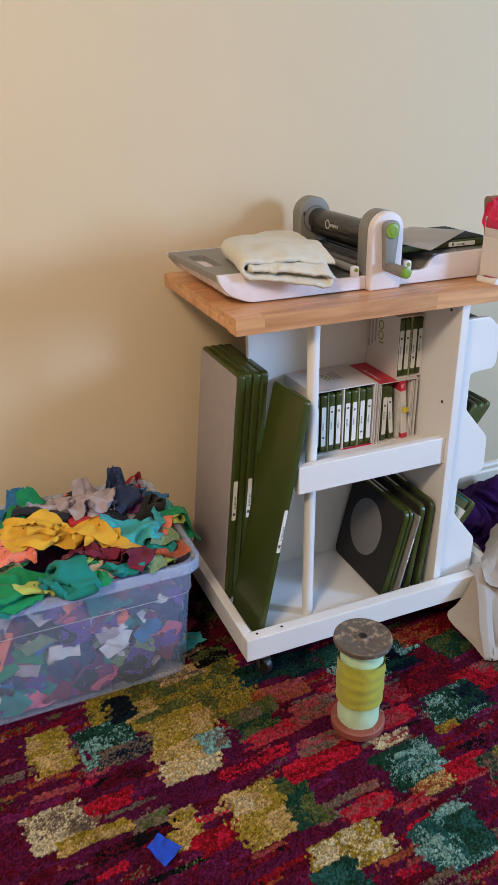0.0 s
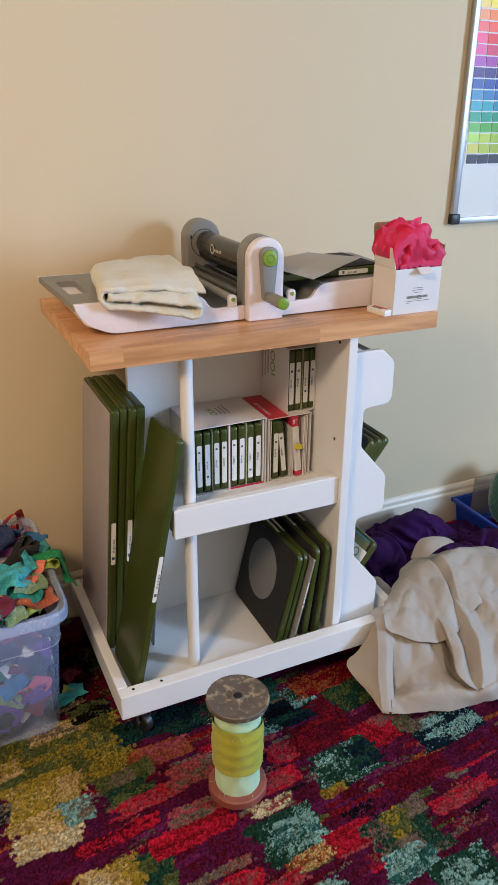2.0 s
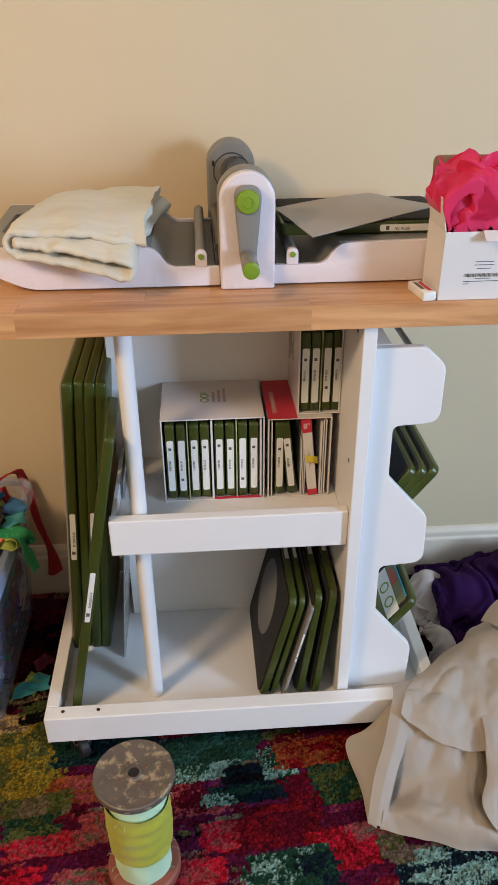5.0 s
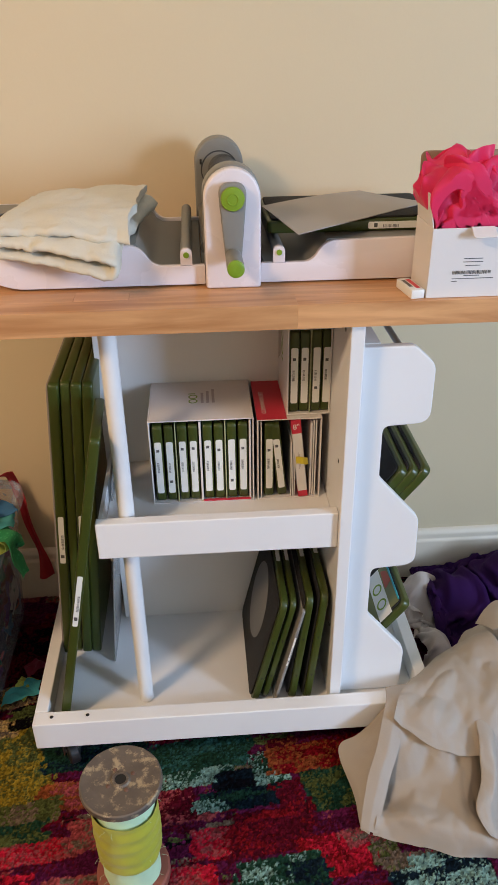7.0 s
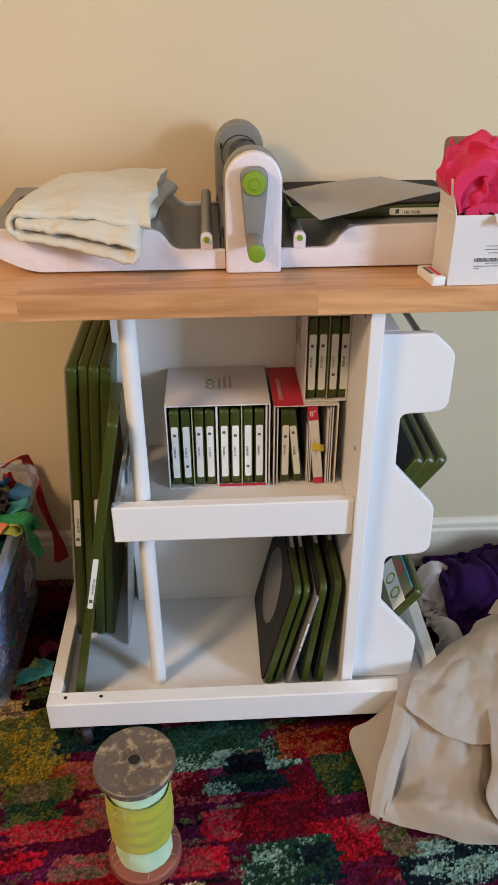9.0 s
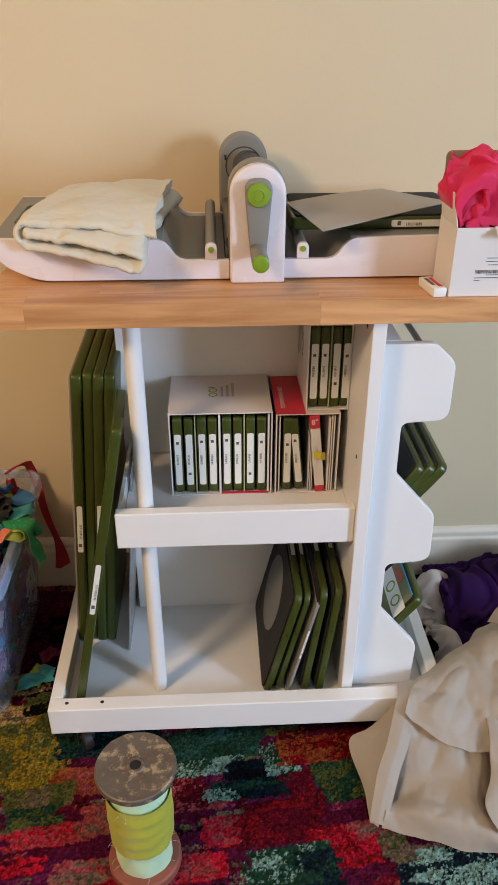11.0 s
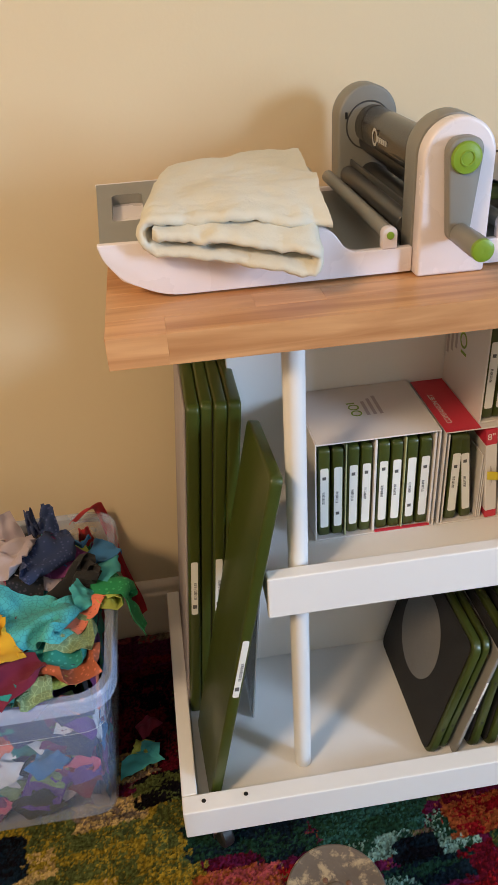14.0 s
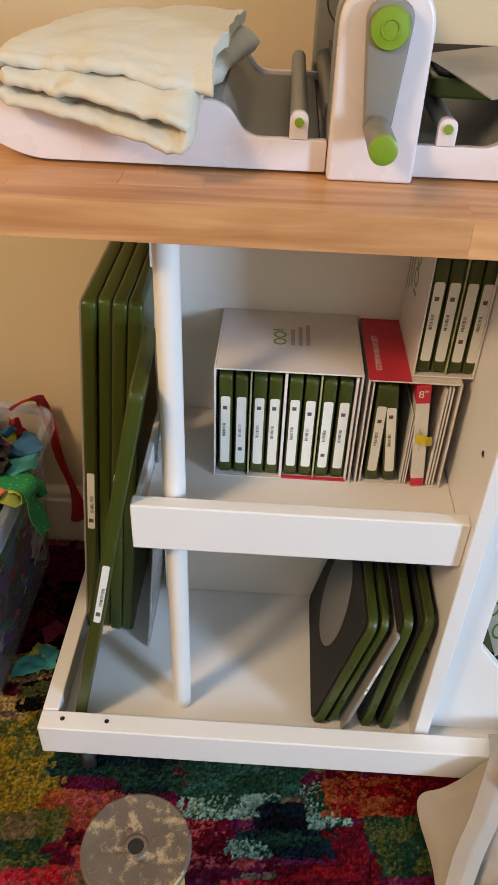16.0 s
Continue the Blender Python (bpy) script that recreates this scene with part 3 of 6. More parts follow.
    def arch(x0, x1, z0, z1, n=18):
        r = (x1 - x0) / 2
        c = (x0 + x1) / 2
        return [(x0, z0), (x1, z0)] + [(c + r * math.cos(k * math.pi / n), z1 - r + r * math.sin(k * math.pi / n)) for k in range(n + 1)]

    part("front_tower", prism(arch(0.3470, 0.4260, 0.9010, 1.0665), "y", 0.1080, 0.1300, 0.004, 4), MWHITE, g, "white arched tower")
    part("tower_band", prism(arch(0.3455, 0.4275, 0.9010, 1.0680), "y", 0.1302, 0.1640, 0.002, 2), GREY, g, "grey tower band")
    part("rear_tower", prism(arch(0.3370, 0.4220, 0.9010, 1.0630), "y", 0.4300, 0.4720, 0.004, 3), GREY, g, "grey arched rear tower")
    part("tower_recess", lathe([(0.0305, 0.0), (0.0310, 0.0006), (0.0322, 0.0006), (0.0326, 0.0), (0.0305, 0.0)], 40, pose(cx - 0.006, 0.4298, 1.010, 90, 0, 0)), DGREY, g)
    part("tower_slot", block(0.3465, 0.3500, 0.4288, 0.4298, 1.020, 1.029, 0.0003, 1), BLACK, g)
    # roller cover, rollers and bed plate between the towers
    cover = [(cx + 0.026 * math.cos(a), 1.010 + 0.027 * math.sin(a)) for a in [math.radians(-35 + 250 * k / 24) for k in range(25)]]
    inner = [(cx + 0.0235 * math.cos(a), 1.010 + 0.0245 * math.sin(a)) for a in [math.radians(215 - 250 * k / 24) for k in range(25)]]
    part("roller_cover", prism(cover + inner, "y", 0.1645, 0.4295, 0.0006, 1), material("smoked_plastic", (0.035, 0.033, 0.03), 0.16, var=0.1, bump=0.01), g, "smoked dark roller cover")
    part("top_roller", rod((cx, 0.1645, 0.992), (cx, 0.4295, 0.992), 0.0195, 32), BLACK, g, "black roller")
    part("low_roller", rod((cx, 0.1645, 0.942), (cx, 0.4295, 0.942), 0.0180, 32), BLACK, g)
    for s in (-1, 1):
        part("side_roller", rod((cx + s * 0.034, 0.1645, 0.946), (cx + s * 0.034, 0.4295, 0.946), 0.0115, 24), DGREY, g)
        part("cover_strut", block(cx + s * 0.030 - 0.0015, cx + s * 0.030 + 0.0015, 0.1645, 0.4295, 0.958, 0.966, 0.0006, 1), DGREY, g)
    part("bed_plate", block(0.341, 0.432, 0.1642, 0.4298, 0.9050, 0.9235, 0.001), DGREY, g)
    part("cover_end", rod((cx, 0.4255, 1.010), (cx, 0.4294, 1.010), 0.0232, 32), GREY, g)
    # plain pale mark on the cover
    bm = lathe([(0.0075, 0), (0.0110, 0), (0.0110, 0.0004), (0.0075, 0.0004), (0.0075, 0)], 28)
    for k in range(5):
        merge(bm, block(-0.018 - k * 0.0085, -0.0115 - k * 0.0085, -0.003, 0.0035, 0, 0.0004, 0))
    part("cover_mark", bm, material("pale_print_on_cover", (0.45, 0.44, 0.42), 0.5), g, "pale printed mark", m=pose(cx - 0.0262, 0.330, 1.012, 0, -90, 0) @ pose(0, 0, 0, 0, 0, 90))
    # crank
    lever = rounded([(cx - 0.0110, 0.9420), (cx + 0.0110, 0.9420), (cx + 0.0205, 1.0500), (cx - 0.0205, 1.0500)], [0.0098, 0.0098, 0.0190, 0.0190], 8)
    cr = part("crank", prism(lever, "y", 0.0930, 0.1076, 0.0025, 3), GREY, g, "grey crank lever")
    part("hub_cap", lathe([(0.0, 0.004), (0.0125, 0.004), (0.0135, 0.0036), (0.0150, 0.0036), (0.0160, 0.0025), (0.0165, 0)], 36, pose(cx, 0.0928, 1.0295, 90, 0, 0)), LIME, cr, "lime round hub cap")
    part("cap_ring", lathe([(0.0062, 0.0042), (0.0068, 0.0050), (0.0078, 0.0050), (0.0084, 0.0042), (0.0062, 0.0042)], 32, pose(cx, 0.0928, 1.0295, 90, 0, 0)), LIME, cr)
    part("crank_handle", lathe([(0.0095, 0), (0.0115, 0.004), (0.0120, 0.050), (0.0110, 0.060)], 28, pose(cx - 0.0005, 0.0925, 0.9525, 90, 0, 0)), GREY, cr, "grey grip")
    part("grip_cap", lathe([(0.0, 0.0020), (0.0020, 0.0022), (0.0090, 0.0022), (0.0116, 0.001), (0.0118, -0.0035)], 28, pose(cx - 0.0005, 0.0290, 0.9525, 90, 0, 0)), LIME, cr, "lime end cap")
    # thin sheet lying askew on the die
    def sh(u, v):
        p = Vector((0.439, 0.253)) * (1 - u) * (1 - v) + Vector((0.474, 0.074)) * u * (1 - v) + Vector((0.700, 0.245)) * u * v + Vector((0.612, 0.345)) * (1 - u) * v
        return (p.x, p.y, 0.9850 + 0.001 * v ** 2 + 0.003 * math.sin(v * 3 + u) * (1 - u))
    s = part("cutting_mat", thick(sheet(14, 18, sh), 0.0012), translucent("frosted_sheet", (0.40, 0.36, 0.33), 0.12, 0.35), None)
    tagged(s, "thin grey frosted plastic mat lying askew on a die", "cutting mat")


machine()


# ---- folded cloth on the bed ----
def folded_cloth():
    A, B, C, D = Vector((0.055, 0.108)), Vector((0.240, 0.084)), Vector((0.254, 0.335)), Vector((0.088, 0.308))
    prof = []  # the cloth's roll of layers: (s, height, how far it slides forward)

    def run(a, b, h0, h1, y0, y1, n=18, bulge=0.0):
        for i in range(n + 1):
            t = i / n
            prof.append((a + (b - a) * t, h0 + (h1 - h0) * t + bulge * math.sin(math.pi * t), y0 + (y1 - y0) * t))

    def turn(s, h0, h1, reach, y0, y1):
        for i in range(1, 8):
            t = math.pi * i / 8
            prof.append((s + reach * math.sin(t), h0 + (h1 - h0) * (1 - math.cos(t)) / 2, y0 + (y1 - y0) * i / 8))

    run(1.02, 0.04, 0.0400, 0.0360, 0.0, 0.0, 26, 0.003)
    turn(0.04, 0.0360, 0.0050, -0.070, 0.0, 0.004)
    run(0.04, 0.86, 0.0050, 0.0020, 0.004, 0.030, 24)
    turn(0.86, 0.0020, 0.0220, 0.075, 0.030, 0.034)
    run(0.86, 0.03, 0.0220, 0.0215, 0.034, 0.006, 24, 0.002)
    n = len(prof)

    def f(u, v):
        i = min(n - 1, int(round(u * (n - 1))))
        s, h, ahead = prof[i]
        if h < 0.030:
            s *= 1 + 0.16 * v * v
        p = (A * (1 - s) + B * s) * (1 - v) + (D * (1 - s) + C * s) * v
        front = max(0.0, 1 - v / 0.30)
        droop = -0.030 * front ** 1.6 * (0.30 + 0.90 * s) * (1 - 0.35 * h / 0.045)
        gather = max(0.0, 1 - v / 0.10)
        ridge = abs(nz(s * 4 + v * 8 + h * 30, v * 3 - s * 5, 5.0)) + 0.6 * abs(nz(s * 9 - v * 7, v * 17 + h * 40, 8.0)) + 0.35 * abs(nz(s * 26 + v * 9, v * 25 - s * 12, 3.0))
        wob = nz(s * 3 + h * 40, v * 3, 2.0) * 0.003 - ridge * 0.0034 + nz(s * 34, v * 9, h * 50) * 0.0036 * gather
        q = p + Vector((nz(v * 9, h * 60, 1.3) * 0.003, nz(s * 6, h * 80, 7.7) * 0.006 + nz(s * 24, h * 90, 3.0) * 0.004 * gather - ahead * max(0.0, 1 - v / 0.5)))
        if s > 0.85:
            q.y += 0.010 * nz(v * 3 + h * 150, s * 4, 11.0) * v
            q.x += 0.006 * nz(v * 3, h * 130, 21.0)
        return (q.x, q.y, 0.9675 + 0.86 * h * (1 + 0.06 * v + 0.08 * nz(s * 3, v * 3, 9)) + droop + wob)

    sage = material("pale_sage_cotton", (0.61, 0.585, 0.495), 0.85, var=0.06, scale=30, bump=0.30, bscale=260, sheen=0.15)
    nv = 70
    mid = sheet(n - 1, nv, lambda u, v: f(u, v ** 1.7))
    mid.normal_update()
    mid.verts.ensure_lookup_table()
    bm = bmesh.new()
    skins = []
    for sgn in (1, -1):
        rows = []
        for i in range(n):
            row = []
            for j in range(nv + 1):
                q = mid.verts[i * (nv + 1) + j]
                v = (j / nv) ** 1.7
                e = min(1.0, v / 0.030, (1 - v) / 0.030)
                e = math.sqrt(max(0.0, 1 - (1 - e) ** 2))
                crimp = 1 + 0.60 * max(0.0, 1 - v / 0.18) * nz(i * 0.62, v * 14, sgn * 2.0) + 0.15 * nz(i * 0.2, v * 9, 4.0)
                row.append(bm.verts.new(q.co + q.normal * (sgn * 0.0056 * e * crimp)))
            rows.append(row)
        skins.append(rows)
        for i in range(n - 1):
            for j in range(nv):
                bm.faces.new((rows[i][j], rows[i + 1][j], rows[i + 1][j + 1], rows[i][j + 1]))
    for i in (0, n - 1):
        for j in range(nv):
            bm.faces.new((skins[0][i][j], skins[0][i][j + 1], skins[1][i][j + 1], skins[1][i][j]))
    mid.free()
    bmesh.ops.remove_doubles(bm, verts=bm.verts, dist=0.00002)
    c = part("folded_fabric", bm, sage, None, sharp=80)
    tagged(c, "pale sage cotton fabric folded in layers on the machine", "fabric")


folded_cloth()


# ---- white box with tissue ----
def tissue_box():
    x0, x1, y0, y1, z0, z1, t = 0.649, 0.766, 0.037, 0.118, 0.9008, 0.996, 0.0018
    b = thing("cardboard_box", (0, 0, 0), "open white cardboard box filled with pink tissue paper", "box")
    part("front_wall", block(x0, x1, y0, y0 + t, z0, z1, 0.0005, 1), [CARD], b)
    part("back_wall", block(x0, x1, y1 - t, y1, z0, z1, 0.0005, 1), CARD, b)
    part("side_wall", block(x0, x0 + t, y0 + t + 0.0001, y1 - t - 0.0001, z0, z1, 0.0005, 1), CARD, b)
    part("side_wall", block(x1 - t, x1, y0 + t + 0.0001, y1 - t - 0.0001, z0, z1, 0.0005, 1), CARD, b)
    part("bottom", block(x0 + t + 0.0001, x1 - t - 0.0001, y0 + t + 0.0001, y1 - t - 0.0001, z0, z0 + t, 0, 1), CARD, b)
    m = Matrix.Translation((x0, y0, z1)) @ pose(0, 0, 0, 0, -9, 0)
    part("side_flap", prism([(0.002, 0.0004), (0.078, 0.0004), (0.072, 0.044), (0.012, 0.044)], "x", 0, t, 0.0004, 1), CARD, b, m=m)
    m = Matrix.Translation((x1 - t, y0, z1)) @ pose(0, 0, 0, 0, 13, 0)
    part("side_flap", prism([(0.002, 0.0004), (0.078, 0.0004), (0.074, 0.044), (0.008, 0.044)], "x", 0, t, 0.0004, 1), KRAFT, b, "brown inside of a flap", m=m)
    m = Matrix.Translation((x0, y1, z1)) @ pose(0, 0, 0, -10, 0, 0)
    part("lid", prism(rounded([(0.001, 0.0004), (0.116, 0.0004), (0.116, 0.085), (0.001, 0.085)], [0, 0, 0.01, 0.01]), "y", -t, 0, 0.0004, 1), KRAFT, b, "brown inside of the lid", m=m)
    m = Matrix.Translation((0.700, y0 - 0.0002, z1 + 0.0006)) @ pose(0, 0, 0, -58, 0, 0)
    part("front_tab", prism(rounded([(0, 0), (0.032, 0), (0.032, -0.020), (0, -0.020)], [0, 0, 0.004, 0.004]), "y", -t, 0, 0.0003, 1), CARD, b, m=m)
    lab = bmesh.new()
    yy = y0 - 0.0004
    rng = random.Random(8)
    x = 0.682
    while x < 0.735:
        q = rng.uniform(0.0004, 0.0014)
        merge(lab, block(x, x + q, yy, yy + 0.0002, 0.9335, 0.9385, 0))
        x += q + rng.uniform(0.0004, 0.0012)
    for z, w, c in ((0.955, 0.026, 0.709), (0.9505, 0.028, 0.709), (0.9455, 0.020, 0.709), (0.9315, 0.022, 0.709), (0.9275, 0.058, 0.711), (0.9240, 0.008, 0.686)):
        merge(lab, block(c - w / 2, c + w / 2, yy, yy + 0.0002, z - 0.0005, z + 0.0005, 0))
    part("printed_label", lab, material("grey_ink", (0.10, 0.10, 0.10), 0.6), b, "printed bars and barcode")
    pink = material("pink_tissue", (0.95, 0.040, 0.175), 0.5, var=0.15, scale=25, bump=0.2, bscale=120, sheen=0.3)
    pt = pink.node_tree
    glow = pt.nodes.new("ShaderNodeBsdfTranslucent")
    glow.inputs[0].default_value = (0.98, 0.07, 0.27, 1)
    blend = pt.nodes.new("ShaderNodeMixShader")
    blend.inputs[0].default_value = 0.45
    pt.links.new(pt.nodes["Principled BSDF"].outputs[0], blend.inputs[1])
    pt.links.new(glow.outputs[0], blend.inputs[2])
    pt.links.new(blend.outputs[0], pt.nodes["Material Output"].inputs[0])
    tp = thing("tissue_paper", (0.709, 0.078, 0.992), "crumpled bright pink tissue paper stuffed in the box", "tissue paper")
    rng = random.Random(21)
    spots = [(-0.018, -0.014, 0.026, 0.078), (0.028, -0.014, 0.020, 0.074), (0.002, 0.004, 0.050, 0.080), (-0.034, 0.004, 0.056, 0.070), (0.038, 0.006, 0.048, 0.068), (0.010, 0.012, 0.072, 0.062), (-0.016, -0.006, 0.058, 0.064), (-0.050, -0.004, 0.060, 0.048)]
    for k, (ox, oy, oz, s) in enumerate(spots):
        seed = rng.uniform(0, 50)
        rot = Euler((rng.uniform(-0.5, 0.7), rng.uniform(-0.5, 0.5), rng.uniform(0, 6.28))).to_matrix()
        s *= 1.04

        def f(u, v):
            a, b2 = u - 0.5, v - 0.5
            r2 = a * a + b2 * b2
            p = Vector((a * s * 1.45, b2 * s * 1.45, s * (0.34 - 4.2 * r2)))
            for o, am in ((2.7, 0.44), (5.6, 0.22), (12, 0.05)):
                p.z += s * am * (abs(nz(a * o + seed, b2 * o, seed * 0.7)) - 0.2) * 1.5
            p.x += s * 0.45 * nz(a * 3, b2 * 3 + seed, 3.0)
            p.y += s * 0.45 * nz(a * 3 + seed, b2 * 3, 8.0)
            p = rot @ p + Vector((ox, oy, oz))
            room_x = 0.055 + 0.6 * max(0.0, p.z - 0.010)
            p.x = max(-room_x, min(room_x, p.x))
            p.y = max(-0.0375 - 0.05 * max(0.0, p.z - 0.012), min(0.036 + max(0.0, p.z) * 0.15, p.y))
            p.z = max(-0.02, p.z)
            return p

        part("crumple", sheet(34, 34, f), pink, tp, sharp=60)
    # small box beside it
    e = thing("eraser_box", (0.634, 0.056, 0.9008), "small white printed box lying on the wooden top", "small box", rot=(0, 0, 8))
    part("carton", block(-0.009, 0.010, -0.020, 0.036, 0, 0.0125, 0.001), LABEL, e)
    part("red_panel", block(0.001, 0.007, -0.012, 0.028, 0.0127, 0.0130, 0), RED, e, "red printed panel")
    part("print", block(-0.006, -0.001, -0.004, 0.026, 0.0127, 0.0130, 0), INK, e)


tissue_box()


# ---- thread spool ----
def thread_spool():
    s = thing("thread_spool", (0.185, -0.202, 0.0), "large old thread spool wound with lime and mint fabric strips", "spool")
    metal = material("rusty_grey_metal", (0.14, 0.115, 0.095), 0.55, 0.25, var=0.35, scale=40, bump=0.3, bscale=150)
    nt = metal.node_tree
    b = nt.nodes["Principled BSDF"]
    old = b.inputs["Base Color"].links[0].from_socket
    co = nt.nodes["Texture Coordinate"]
    pn = nt.nodes.new("ShaderNodeTexNoise")
    pn.inputs["Scale"].default_value, pn.inputs["Detail"].default_value, pn.inputs["Distortion"].default_value = 270, 10, 1.2
    nt.links.new(co.outputs["Object"], pn.inputs["Vector"])
    rp = nt.nodes.new("ShaderNodeValToRGB")
    rp.color_ramp.elements[0].position, rp.color_ramp.elements[1].position = 0.70, 0.98
    low = nt.nodes.new("ShaderNodeTexNoise")
    low.inputs["Scale"].default_value, low.inputs["Detail"].default_value = 75, 5
    nt.links.new(co.outputs["Object"], low.inputs["Vector"])
    both = nt.nodes.new("ShaderNodeMath")
    both.operation, both.inputs[2].default_value = "MULTIPLY_ADD", -0.5
    nt.links.new(low.outputs["Fac"], both.inputs[0])
    both.inputs[1].default_value = 1.7
    tot = nt.nodes.new("ShaderNodeMath")
    tot.operation = "MULTIPLY_ADD"
    tot.inputs[1].default_value = 0.6
    nt.links.new(pn.outputs["Fac"], tot.inputs[0])
    nt.links.new(both.outputs[0], tot.inputs[2])
    nt.links.new(tot.outputs[0], rp.inputs[0])
    mx = nt.nodes.new("ShaderNodeMix")
    mx.data_type = "RGBA"
    mx.inputs[7].default_value = (0.42, 0.34, 0.22, 1)
    nt.links.new(rp.outputs[0], mx.inputs[0])
    nt.links.new(old, mx.inputs[6])
    nt.links.new(mx.outputs[2], b.inputs["Base Color"])
    red = material("dull_red_paint", (0.26, 0.075, 0.05), 0.6, var=0.2, scale=30, bump=0.2)
    part("base_flange", lathe([(0.010, 0.001), (0.058, 0.001), (0.0605, 0.003), (0.0605, 0.018), (0.057, 0.021), (0.010, 0.021)], 56), red, s, "dull red base flange")
    part("top_flange", lathe([(0.0085, 0.232), (0.0590, 0.232), (0.0622, 0.234), (0.0630, 0.238), (0.0622, 0.2435), (0.0600, 0.2450), (0.0560, 0.2440), (0.0150, 0.2440), (0.0125, 0.2465), (0.0090, 0.2465), (0.0085, 0.232)], 64), metal, s, "worn rusty metal top flange")
    part("bore", lathe([(0.0084, 0.2455), (0.0084, 0.180)], 24), BLACK, s)
    for k in range(4):
        a = k * math.pi / 2 + 0.5
        part("rivet", lathe([(0.0, 0.0016), (0.0022, 0.0014), (0.0036, 0.0)], 14, pose(0.0205 * math.cos(a), 0.0205 * math.sin(a), 0.2441)), material("rust", (0.15, 0.08, 0.055), 0.8, var=0.3), s)

    def wound(z0, z1, r0, amp, seed):
        def f(u, v):
            a = u * math.tau
            lump = nz(math.cos(a) * 2 + seed, math.sin(a) * 2, v * 6) * amp + nz(math.cos(a) * 6, math.sin(a) * 6 + seed, v * 22) * amp * 0.35
            edge = 0.0007 * math.sin(v * 26 + 1.2 * math.sin(a + seed))
            r = r0 * (1 + 0.03 * math.sin(math.pi * v)) + lump + edge
            return (r * math.cos(a), r * math.sin(a), z0 + (z1 - z0) * v + 0.006 * math.sin(a * 1 + seed) * (0.4 + 0.6 * v))
        bm = sheet(72, 44, f)
        bmesh.ops.remove_doubles(bm, verts=bm.verts, dist=0.00001)
        return bm

    mint = material("mint_dotted_cotton", (0.55, 0.78, 0.52), 0.9, var=0.06, scale=40, bump=0.3, bscale=700, sheen=0.2)
    lime = material("lime_cotton", (0.42, 0.42, 0.03), 0.85, var=0.14, scale=24, bump=0.35, bscale=500, sheen=0.2)
    part("mint_winding", wound(0.020, 0.2325, 0.0452, 0.0016, 1.0), mint, s, "mint winding with pale dots", sharp=60)
    part("lime_winding", wound(0.080, 0.192, 0.0508, 0.0014, 4.0), lime, s, "lime green winding", sharp=60)
    # frayed threads
    rng = random.Random(5)
    bm = bmesh.new()
    for k in range(34):
        a, z = rng.uniform(0, math.tau), rng.choice((0.030, 0.045, 0.085, 0.19)) + rng.uniform(-0.012, 0.012)
        p = Vector((0.0480 * math.cos(a), 0.0480 * math.sin(a), z))
        d = Vector((math.cos(a), math.sin(a), rng.uniform(-0.6, 0.8))).normalized()
        for i in range(3):
            q = p + d * rng.uniform(0.003, 0.006)
            merge(bm, rod(p, q, 0.00022, 4, 0.00002))
            p = q
            d = (d + Vector((rng.uniform(-0.7, 0.7), rng.uniform(-0.7, 0.7), rng.uniform(-0.9, 0.4)))).normalized()
    tagged(part("loose_threads", bm, mint, s), "frayed mint threads", kind="stuff")


thread_spool()


